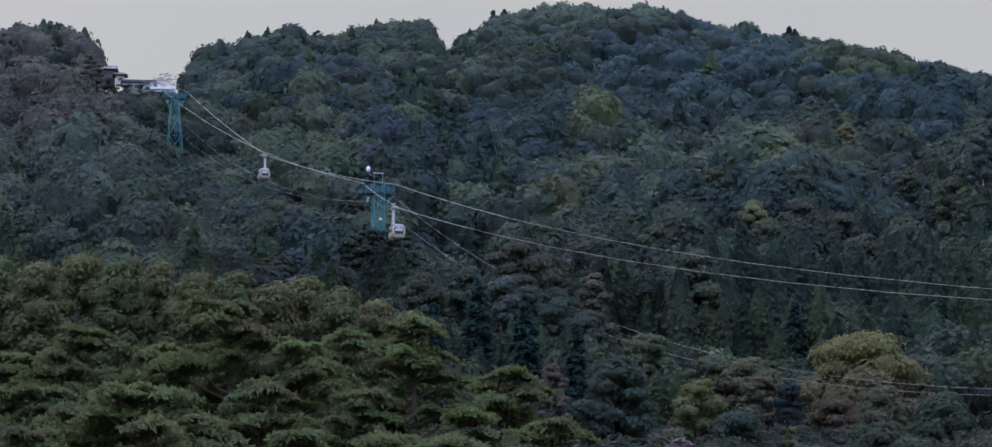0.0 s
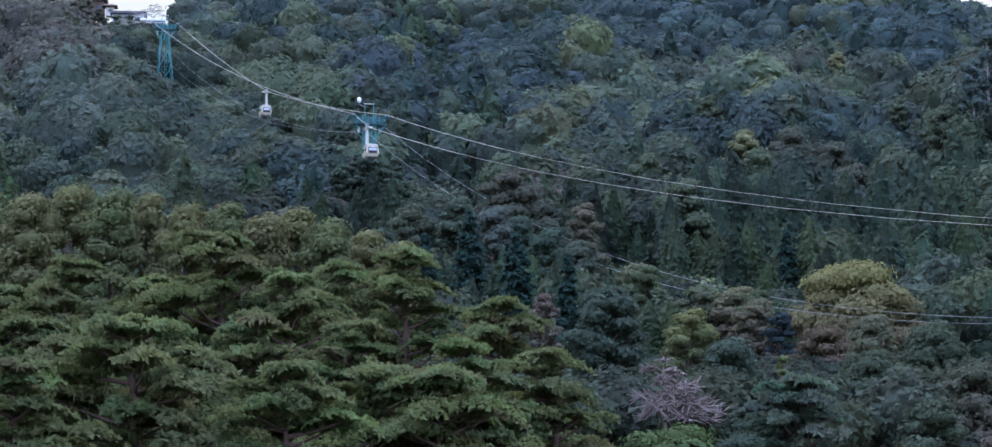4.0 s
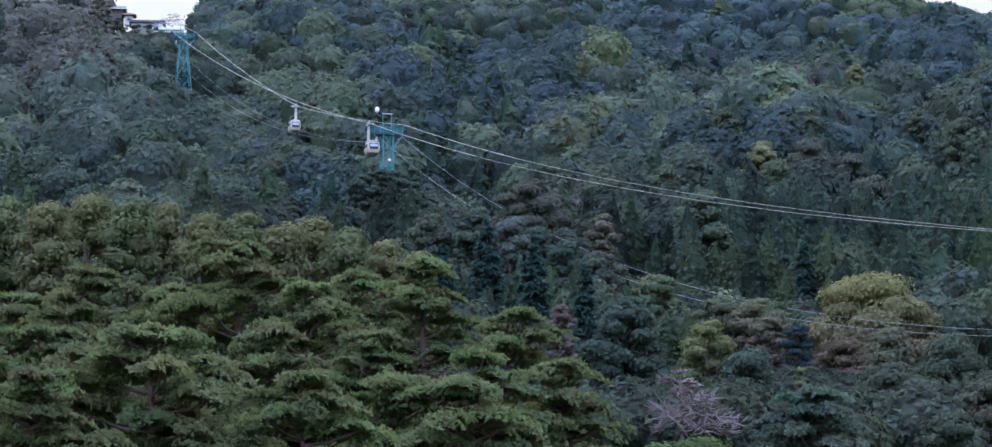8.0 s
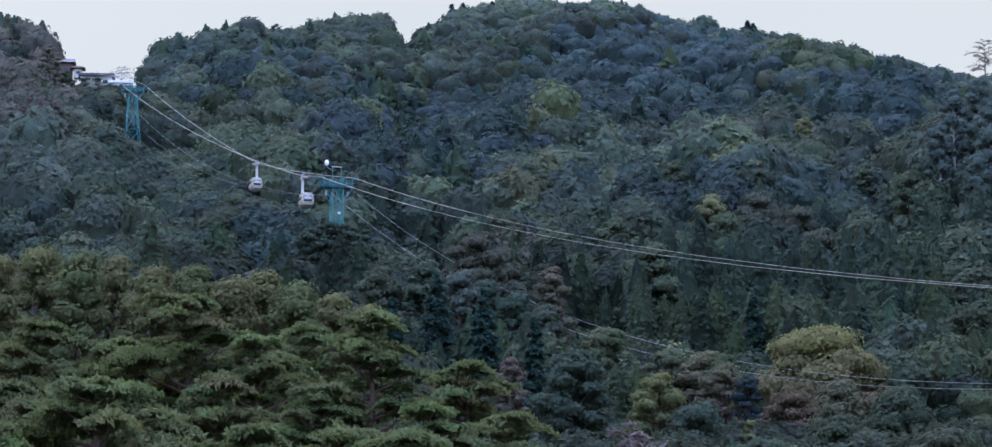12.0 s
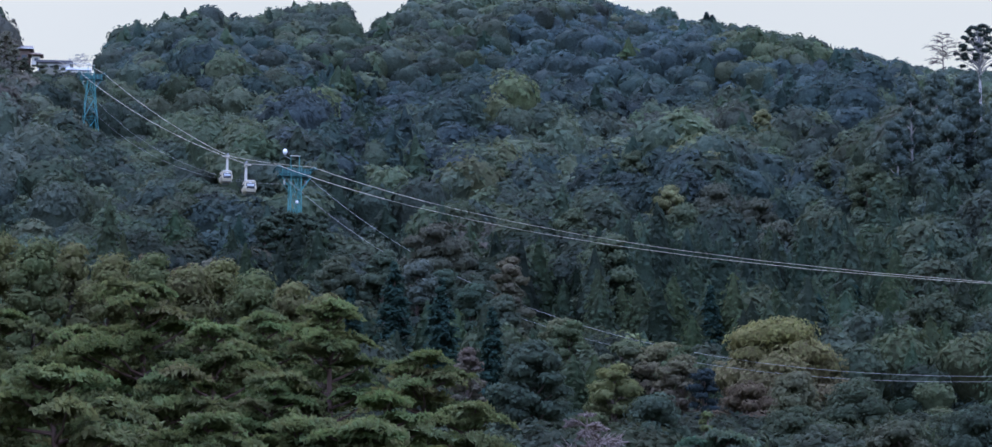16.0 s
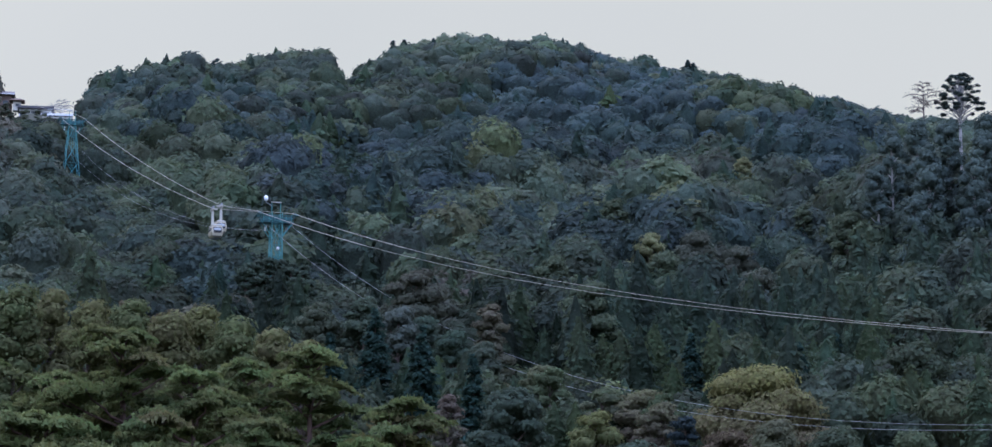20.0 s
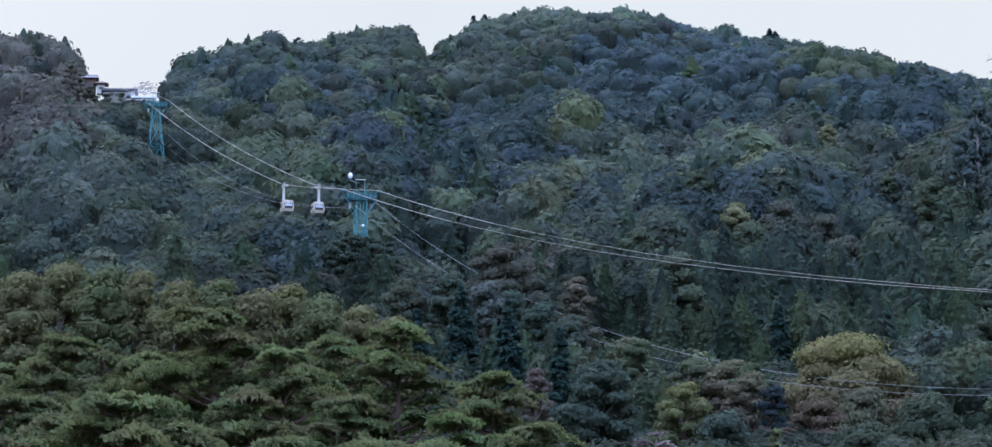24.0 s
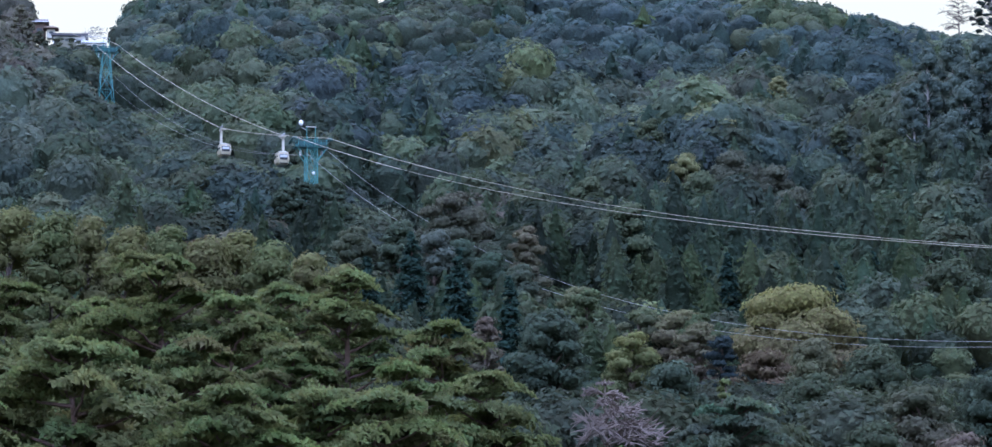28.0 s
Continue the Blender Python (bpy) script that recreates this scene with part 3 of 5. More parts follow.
def broad_crown(count, lobes, size, tall=0.85, fineness=2, depth=0.4, inner=0.86, rough=0.05):
    """Unit crown of a broad-leaved tree: corners, sprays, inner triangles. Origin at the crown's foot."""
    c = rng.normal(0, 1, (lobes, 3))
    c[:, 2] = np.abs(c[:, 2]) + 0.05
    c[0] = (0.1, 0.05, 1)
    c /= np.linalg.norm(c, axis=1, keepdims=True)
    widths = rng.uniform(0.6, 1.25, lobes) * 1.9 / math.sqrt(lobes)
    scale = np.array((1.0, 1.0, tall)) * rng.uniform(0.9, 1.1, 3)
    lean = rng.normal(0, 0.10, 2)

    def shaped(d, r):
        p = d * r[:, None] * scale
        p[:, 0] += lean[0] * p[:, 2]
        p[:, 1] += lean[1] * p[:, 2]
        p[:, 2] = np.where(p[:, 2] < 0, p[:, 2] * 2.0, p[:, 2]) + 0.4
        return p
    ico, f = BALLS[fineness]
    r, at = lobed(ico, c, widths, depth)
    core = shaped(ico, r * rng.uniform(inner - rough, inner + rough, len(ico)))
    f = f[ico[f][:, :, 2].max(1) > -0.62]
    d = rng.normal(0, 1, (count, 3))
    d[:, 2] = np.where(d[:, 2] < -0.3, -d[:, 2], d[:, 2] + 0.15)
    d /= np.linalg.norm(d, axis=1, keepdims=True)
    r, at = lobed(d, c, widths, depth)
    normal = d + (d - at) * 1.2 + (0, 0, 0.25)
    quads = sprays(shaped(d, r * rng.uniform(0.86, 1.08, count)), normal, size, 0.36, 1.25)
    return quads, core, f


def cone_crown(count, size, rows=9):
    """Unit crown of a cedar or cypress: a rough cone one unit in radius and three tall."""
    sides, rings = 9, 8
    swirl = rng.uniform(0, math.tau, 3)

    def reach(h, a):
        tier = 0.80 + 0.20 * np.sin(h * rows * math.tau + np.sin(a * 2 + swirl[0]) * 1.2)
        return ((1 - h) ** 0.62 * tier * (1 + 0.10 * np.sin(a * 4 + h * 7 + swirl[1]) + 0.07 * np.sin(a * 7 - h * 11 + swirl[2])))
    h = 1 - np.sqrt(rng.uniform(0, 1, count))
    a = rng.uniform(0, math.tau, count)
    r = reach(h, a) * rng.uniform(0.88, 1.1, count)
    at = np.stack([np.cos(a) * r, np.sin(a) * r, 0.15 + h * 2.75 - 0.06 * r], 1)
    normal = np.stack([np.cos(a), np.sin(a), np.full(count, 0.9)], 1)
    quads = sprays(at, normal, size, 0.3, 1.5)
    hh, aa = np.meshgrid(np.linspace(0, 0.985, rings), np.arange(sides) * math.tau / sides, indexing="ij")
    q = reach(hh, aa) * rng.uniform(0.68, 0.80, hh.shape)
    core = np.stack([np.cos(aa) * q, np.sin(aa) * q, 0.1 + hh * 2.78], -1).reshape(-1, 3)
    faces = np.array([(i * sides + j, i * sides + (j + 1) % sides, (i + 1) * sides + (j + 1) % sides, (i + 1) * sides + j) for i in range(rings - 1) for j in range(sides)])
    return quads, core, faces


def plant(name, label, trees, templates, material):
    """One woodland mesh. trees: arrays x, y, z, radius, height factor, tint, kind of crown."""
    cos, quads, cores, tq, tc, base = [], [], [], [], [], 0
    x, y, z, rad, tall, tint, kind = trees
    turn = rng.uniform(0, math.tau, len(x))
    for i in range(len(x)):
        q, core, cf = templates[kind[i]]
        both = np.concatenate([q, core])
        c, s = math.cos(turn[i]), math.sin(turn[i])
        w = np.empty_like(both)
        w[:, 0] = (both[:, 0] * c - both[:, 1] * s) * rad[i] + x[i]
        w[:, 1] = (both[:, 0] * s + both[:, 1] * c) * rad[i] + y[i]
        w[:, 2] = both[:, 2] * rad[i] * tall[i] + z[i]
        cos.append(w)
        nq = len(q) // 3
        quads.append(np.arange(len(q)).reshape(-1, 3) + base)
        inner = cf + base + len(q)
        cores.append(inner)
        tq.append(np.repeat(tint[i][None], nq, 0))
        # the inner mass is tinted slightly darker, shade put into the colour
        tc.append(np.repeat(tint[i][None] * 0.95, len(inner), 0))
        base += len(both)
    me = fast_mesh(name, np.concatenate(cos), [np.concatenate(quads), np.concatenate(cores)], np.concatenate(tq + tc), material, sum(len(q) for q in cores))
    return tagged(new(name, me), label, "woodland", kind="stuff")


def leaf_part(name, quads, core, core_faces, tint, material, parent, label=""):
    nq = len(quads) // 3
    tint = np.array(tint, float)
    faces = [np.arange(len(quads)).reshape(-1, 3), core_faces + len(quads)]
    # sprays keep the tint; the core is darkened a little as inner shade
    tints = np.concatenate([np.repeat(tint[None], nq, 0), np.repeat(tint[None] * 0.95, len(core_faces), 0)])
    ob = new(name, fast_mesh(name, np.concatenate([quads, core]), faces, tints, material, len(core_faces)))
    ob.parent = parent
    return tagged(ob, label) if label else ob


# patches of other trees, some tints with gully shade or haze put in: bearing, rise, half width, half height (degrees),
# tint, share
OLIVE, YELLOW, RUST, DARK, GREY_GREEN, DEEP = (0.085, 0.108, 0.050), (0.135, 0.135, 0.05), (0.085, 0.085, 0.055), (0.041, 0.061, 0.046), (0.075, 0.094, 0.060), (0.050, 0.068, 0.046)
PATCHES = [
    (-7.49, 12.14, 0.10, 0.25, (0.13, 0.135, 0.085), 0.8),
    (-7.30, 11.85, 0.25, 0.10, (0.12, 0.125, 0.08), 0.8),
    (6.74, 8.75, 3.3, 0.75, DEEP, 0.8),
    (0.08, 8.28, 1.6, 0.7, DEEP, 0.6),
    (9.20, 7.72, 1.5, 0.4, DEEP, 0.5),
    (-0.32, 11.84, 2.3, 1.1, (0.046, 0.066, 0.056), 0.7),
    (-3.83, 12.01, 1.35, 0.65, (0.078, 0.102, 0.054), 0.85),
    (1.83, 10.91, 0.55, 0.35, OLIVE, 0.8),
    (5.50, 10.33, 0.5, 0.10, (0.092, 0.098, 0.050), 0.6),
    (7.75, 11.96, 0.16, 0.1, (0.17, 0.16, 0.10), 0.95),
    (4.65, 11.15, 0.35, 0.22, OLIVE, 0.8),
    (6.63, 10.00, 1.0, 0.5, (0.082, 0.092, 0.056), 0.4),
    (1.02, 9.47, 1.1, 0.4, RUST, 0.4),
    (4.54, 8.25, 0.4, 0.2, RUST, 0.6),
    (5.58, 10.93, 0.8, 0.4, DARK, 0.8),
    (8.08, 10.22, 0.8, 0.5, DARK, 0.7),
    (1.03, 12.56, 1.2, 0.5, DARK, 0.8),
    (4.67, 12.79, 2.4, 0.8, DARK, 0.8),
    (-1.27, 12.04, 0.9, 0.8, DARK, 0.5),
    (-4.11, 13.06, 2.2, 0.7, DARK, 0.6),
    (-3.00, 9.65, 1.4, 0.6, DARK, 0.6),
    (-8.81, 8.64, 1.9, 0.55, OLIVE, 0.65),
    (-5.78, 8.76, 1.4, 0.45, (0.09, 0.08, 0.04), 0.65),
    (-9.59, 8.49, 0.6, 0.22, (0.2, 0.11, 0.04), 0.6),
    (-8.88, 11.64, 1.6, 1.2, GREY_GREEN, 0.6),
    (-9.8, 13.1, 2.0, 1.2, (0.086, 0.090, 0.060), 0.95),
    (-3.79, 8.85, 0.8, 0.25, RUST, 0.4),
    (4.60, 7.13, 1.3, 0.3, OLIVE, 0.6),
    (4.59, 6.60, 0.9, 0.25, RUST, 0.5),
    (11.38, 11.29, 1.0, 1.2, GREY_GREEN, 0.5),
    (4.32, 13.42, 2.5, 0.85, (0.044, 0.066, 0.054), 0.85),
    (8.75, 12.53, 2.0, 0.6, (0.044, 0.066, 0.054), 0.85),
    (3.4, 10.75, 1.4, 0.6, DARK, 0.75),
    (6.6, 10.75, 1.9, 0.5, DARK, 0.6),
    (5.2, 10.35, 1.0, 0.3, DARK, 0.6),
    (6.05, 11.75, 2.2, 0.3, (0.072, 0.085, 0.055), 0.45),
]
# sight lines kept open by low growth: bearing from, to, nearer than, canopy no higher than this rise
OPEN = [
    (-8.30, -6.37, 600, 12.53),
    (-1.80, -0.05, 372, 9.40),
    (-5.08, -4.05, 470, 10.50),
    (-4.05, -3.28, 440, 10.23),
    (-3.28, -2.47, 400, 10.00),
    (-2.47, -1.60, 362, 9.53),
    (-6.44, -5.09, 544, 11.32),
    (1.03, 12.70, 236, 5.61),
    (-2.21, 1.57, 236, 6.76),
    (-13.06, -2.21, 150, 7.77),
    (2.2, 7.0, 258, 6.9),
]
# growth that hides the towers' feet: bearing from, to, from distance, to distance, rise
SCREEN = [
    (-2.84, -1.77, 335, 372, 9.89),
    (-7.00, -6.39, 505, 541, 11.46),
    (-8.04, -6.58, 575, 592, 12.56),
]


# stands of cedar: bearing, rise, half width, half height (degrees), share
CEDAR_STANDS = [
    (6.8, 8.35, 3.9, 1.0, 0.95), (1.6, 8.3, 1.6, 0.75, 0.75), (-1.2, 11.6, 1.3, 1.5, 0.5), (6.5, 12.9, 4.5, 0.9, 0.15),
]


def scatter(r0, r1, gap, b0=-13.0, b1=15.5):
    """Jittered places on the slope between two distances, with gap metres between them."""
    out = []
    r = r0
    while r < r1:
        step = math.degrees(gap / r)
        b = np.arange(b0, b1, step) + rng.uniform(-0.45, 0.45, len(np.arange(b0, b1, step))) * step
        rr = r + rng.uniform(-0.45, 0.45, len(b)) * gap
        out.append(np.stack([rr * np.sin(np.radians(b)), rr * np.cos(np.radians(b))], 1))
        r += gap * 0.9
    xy = np.concatenate(out)
    r, b = np.hypot(*xy.T), np.degrees(np.arctan2(xy[:, 0], xy[:, 1]))
    terrace = (b > -7.95) & (b < -6.46) & (r > 588) | (b > -8.46) & (b < -7.9) & (r > 594)
    return xy[(r < np.interp(b, CB, CD) + 6) & ~terrace]


def wood_tree(x, y, z, lift, rad, high, tint, crown, cedar):
    """One tree of the near wood: a trunk and a crown."""
    look_ = "brownish" if tint[0] > tint[1] * 0.96 else "olive-green" if tint[1] > 0.085 else "dark green"
    if cedar:
        tree = thing("cedar_tree", x, y, z, look_ + " cedar in the wood behind the pines", "tree", "wood cedars")
        scale, lift, tint = np.array((rad * 0.85, rad * 0.85, rad * 0.66 * high)), 0.0, tint * (0.85, 0.95, 0.92)
    else:
        tree = thing("broadleaf_tree", x, y, z, look_ + " broad-leaved tree in the wood behind the pines", "tree", "wood trees")
        scale = np.array((rad, rad, rad * high))
    a = rng.uniform(0, math.tau)
    m = np.array([(math.cos(a), math.sin(a), 0), (-math.sin(a), math.cos(a), 0), (0, 0, 1)])
    top = lift + scale[2] * (2.4 if cedar else 0.7)
    part("trunk", tube([(0, 0, -0.3), (0.05, 0, top * 0.5), (0, 0, top)], [0.05 * rad + 0.03, 0.04 * rad + 0.02, 0.02], 6), BARK, tree)
    q, core, f = crown
    leaf_part("crown", (q * scale) @ m + (0, 0, lift), (core * scale) @ m + (0, 0, lift), f, tint, NEEDLES if cedar else LEAVES, tree)


def woods(name, label, r0, r1, gap, radius, templates, cones, conifer_share, pale=1.0, vary=0.22, single=False):
    xy = scatter(r0, r1, gap, -4.5 if single else -13.0)
    x, y = xy.T
    n = len(x)
    r, b = np.hypot(x, y), np.degrees(np.arctan2(x, y))
    z = ground(x, y)
    rad = radius * rng.uniform(0.62, 1.45, n)
    high = rng.uniform(0.95, 1.25, n)
    lift = rng.uniform(0.35, 0.8, n) * rad
    rise = np.degrees(np.arctan2(z + lift + rad, r))
    base = np.array([(0.064, 0.086, 0.049), (0.076, 0.099, 0.052), (0.046, 0.063, 0.042), (0.056, 0.076, 0.049)])[rng.integers(0, 4, n)]
    zone = (np.sin(x / 31 + 2) * np.sin(y / 43) + rng.normal(0, 0.35, n))
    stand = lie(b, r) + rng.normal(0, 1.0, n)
    # random stands are darker; hollows and spurs get their shade put into the tint
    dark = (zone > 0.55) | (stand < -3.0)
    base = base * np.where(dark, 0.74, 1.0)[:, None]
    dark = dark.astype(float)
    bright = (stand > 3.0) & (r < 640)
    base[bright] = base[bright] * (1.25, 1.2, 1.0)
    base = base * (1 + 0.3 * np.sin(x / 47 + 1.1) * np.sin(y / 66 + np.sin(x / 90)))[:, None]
    for pb, pe, hw, hh, tint, share in PATCHES:
        near = ((b - pb) / hw) ** 2 + ((rise - pe) / hh) ** 2
        hit = (near < rng.uniform(0.6, 1.3, n)) & (rng.uniform(0, 1, n) < share)
        base[hit] = tint
        dark = np.where(hit, 1.6 if tint == DEEP else 1.0 if tint == DARK else 0.0, dark)
    base = base * rng.uniform(1 - vary, 1 + vary * 1.1, (n, 1)) * rng.normal(1, 0.025, (n, 3))
    # distance haze put into the tint: far woods paler and bluer
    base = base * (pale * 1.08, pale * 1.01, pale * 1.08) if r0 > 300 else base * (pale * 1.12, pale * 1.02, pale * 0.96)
    share = np.where(dark > 0, (0.25 if r0 < 400 else 0.06) * dark, conifer_share)
    for pb, pe, hw, hh, part_ in CEDAR_STANDS:
        inside = ((b - pb) / hw) ** 2 + ((rise - pe) / hh) ** 2 < rng.uniform(0.7, 1.15, n)
        share = np.where(inside, part_, share)
    share = np.where(r > np.interp(b, CB, CD) - 22, np.maximum(share, 0.22), share)
    conifer = rng.uniform(0, 1, n) < share
    slim, tall = (0.8, 1.05) if r0 < 400 else (0.95, 0.75)
    full = np.where(conifer, 2.9 * slim * tall * rad * high, 1.25 * rad * high + lift)
    # that haze tint starts weaker at 620 m and is full by 800 m
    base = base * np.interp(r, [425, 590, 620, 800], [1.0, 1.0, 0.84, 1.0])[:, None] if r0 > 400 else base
    size = np.ones(n)
    # on the crest the tops keep to the skyline
    line = np.interp(b, CB, CE) + rng.normal(-0.05, 0.08, n)
    room = (np.tan(np.radians(line)) * r + 1.6 - z) / full
    size = np.where(r > np.interp(b, CB, CD) - 22, np.clip(room, 0.45, 1.5), np.minimum(size, room))
    for b0, b1, reach, limit in OPEN:
        room = (np.tan(np.radians(limit)) * r + 1.6 - z) / full
        inside = (b > b0) & (b < b1) & (r < reach)
        size = np.where(inside & (r > reach * 0.55), np.minimum(size, room), size)
    for b0, b1, r0_, r1_, limit in SCREEN:
        room = (np.tan(np.radians(limit)) * r + 1.6 - z) / full
        inside = (b > b0) & (b < b1) & (r < r1_)
        size = np.where(inside & (r > r0_), np.minimum(1.25, room), np.where(inside & (r > r0_ * 0.6), np.minimum(size, room), size))
    c, f = TOWER.to_tuple(), ALONG.to_tuple()
    s = (x - c[0]) * f[0] + (y - c[1]) * f[1]
    away = np.abs((x - c[0]) * f[1] - (y - c[1]) * f[0])
    rope_z = np.where(s > 0, SADDLE_LOW + 50.4 * s / SPAN - 21 * (s / SPAN) * (1 - s / SPAN), 71.0 + 0.395 * s + 0.000737 * s * s)
    # low growth along the haul ropes where they hang low
    ds = np.linspace(-95, -205, 60)
    rx, ry = c[0] + f[0] * ds + 1.5 * f[1], c[1] + f[1] * ds - 1.5 * f[0]
    rb, rr = np.degrees(np.arctan2(rx, ry)), np.hypot(rx, ry)
    hang = np.degrees(np.arctan2(71.0 + 0.395 * ds + 0.000737 * ds * ds - 1.6, rr))
    before = r < np.interp(b, rb, rr, left=0, right=0) + 3
    size = np.where(before, np.minimum(size, (np.tan(np.radians(np.interp(b, rb, hang))) * r + 1.6 - z - 0.8) / full), size)
    corridor = (away < np.where(s > -42, 8, 3.5)) & (s < SPAN + 30) & (s > -320)
    size = np.where(corridor, np.minimum(size, (rope_z - np.where(s > -42, 5.5, 1.5) - z) / full), size)
    foot = np.minimum(np.abs(s), np.abs(s - SPAN)) < 3.5
    ok = ~((away < 5) & foot)
    size = np.clip(size, 0.22, 1.5)
    # low growth stays broad
    rad, high, lift = rad * size ** 0.4, high * size ** 0.6, lift * size
    conifer &= ok
    broad = ok & ~conifer
    k = rng.integers(0, len(templates), n)
    if single:
        for i in np.where(ok)[0]:
            wood_tree(x[i], y[i], z[i], lift[i] - 0.2, rad[i], high[i], base[i], cones[k[i] % len(cones)] if conifer[i] else templates[k[i]], conifer[i])
        return
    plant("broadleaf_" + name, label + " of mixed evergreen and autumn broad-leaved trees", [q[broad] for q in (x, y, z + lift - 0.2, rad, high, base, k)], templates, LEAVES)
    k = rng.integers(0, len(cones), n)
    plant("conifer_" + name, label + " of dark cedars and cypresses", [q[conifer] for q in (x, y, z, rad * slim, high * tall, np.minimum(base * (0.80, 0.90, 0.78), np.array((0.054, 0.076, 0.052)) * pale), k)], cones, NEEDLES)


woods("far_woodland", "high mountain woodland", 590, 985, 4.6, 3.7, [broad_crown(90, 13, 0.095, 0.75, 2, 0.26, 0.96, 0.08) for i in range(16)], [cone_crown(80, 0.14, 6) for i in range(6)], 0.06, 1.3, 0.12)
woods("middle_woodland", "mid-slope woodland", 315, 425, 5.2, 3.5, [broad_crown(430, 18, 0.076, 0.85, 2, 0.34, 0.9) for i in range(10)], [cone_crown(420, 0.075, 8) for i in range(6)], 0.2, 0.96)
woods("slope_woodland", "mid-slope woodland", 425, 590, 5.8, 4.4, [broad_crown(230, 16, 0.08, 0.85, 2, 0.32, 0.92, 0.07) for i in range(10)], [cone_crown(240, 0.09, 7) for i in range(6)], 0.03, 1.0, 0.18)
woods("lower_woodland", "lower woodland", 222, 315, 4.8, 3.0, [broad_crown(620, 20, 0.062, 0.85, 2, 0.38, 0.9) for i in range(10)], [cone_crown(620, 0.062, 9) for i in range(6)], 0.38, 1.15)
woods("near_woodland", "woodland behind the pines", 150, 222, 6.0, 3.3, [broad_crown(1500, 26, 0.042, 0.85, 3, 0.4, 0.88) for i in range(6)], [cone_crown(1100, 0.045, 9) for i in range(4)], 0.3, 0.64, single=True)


def undergrowth(name, r0, r1, gap, radius, count, size):
    xy = scatter(r0, r1, gap)
    x, y = xy.T
    n = len(x)
    tint = np.array((0.045, 0.060, 0.038)) * rng.uniform(0.7, 1.3, (n, 1)) * rng.normal(1, 0.08, (n, 3))
    shapes = [broad_crown(count * 2, 5, size * 0.6, 0.6, 1) for i in range(6)]
    ob = plant(name, "low evergreen undergrowth covering the forest floor", [x, y, ground(x, y) - 0.3, radius * rng.uniform(0.6, 1.2, n), np.full(n, 0.75), tint, rng.integers(0, 6, n)], shapes, LEAVES)
    return ob


def bank_shrubs():
    """Low shrubs on the bank below the station."""
    r, b = np.meshgrid(np.arange(579, 599, 1.9), np.arange(-8.6, -6.44, 0.17))
    r, b = r.ravel() + rng.uniform(-0.8, 0.8, r.size), np.radians(b.ravel() + rng.uniform(-0.07, 0.07, b.size))
    x, y = r * np.sin(b), r * np.cos(b)
    n = len(x)
    tint = np.array((0.085, 0.095, 0.055)) * rng.uniform(0.7, 1.25, (n, 1))
    shapes = [broad_crown(60, 5, 0.12, 0.6, 1) for i in range(5)]
    plant("bank_shrubs", "low olive shrubs on the bank below the station", [x, y, ground(x, y) - 0.25, rng.uniform(0.7, 1.15, n), np.full(n, 0.65), tint, rng.integers(0, 5, n)], shapes, LEAVES)


bank_shrubs()
undergrowth("undergrowth", 125, 325, 5.4, 2.8, 80, 0.085)
undergrowth("slope_undergrowth", 330, 560, 6.2, 3.6, 18, 0.22)
undergrowth("high_undergrowth", 565, 940, 12.0, 5.5, 16, 0.24)


# ---- single trees ----
def bent(a, b, lift, n=4, wob=0.0):
    a, b = Vector(a), Vector(b)
    return [a.lerp(b, i / n) + Vector((rng.normal(0, wob), rng.normal(0, wob), lift * math.sin(math.pi * i / n))) for i in range(n + 1)]


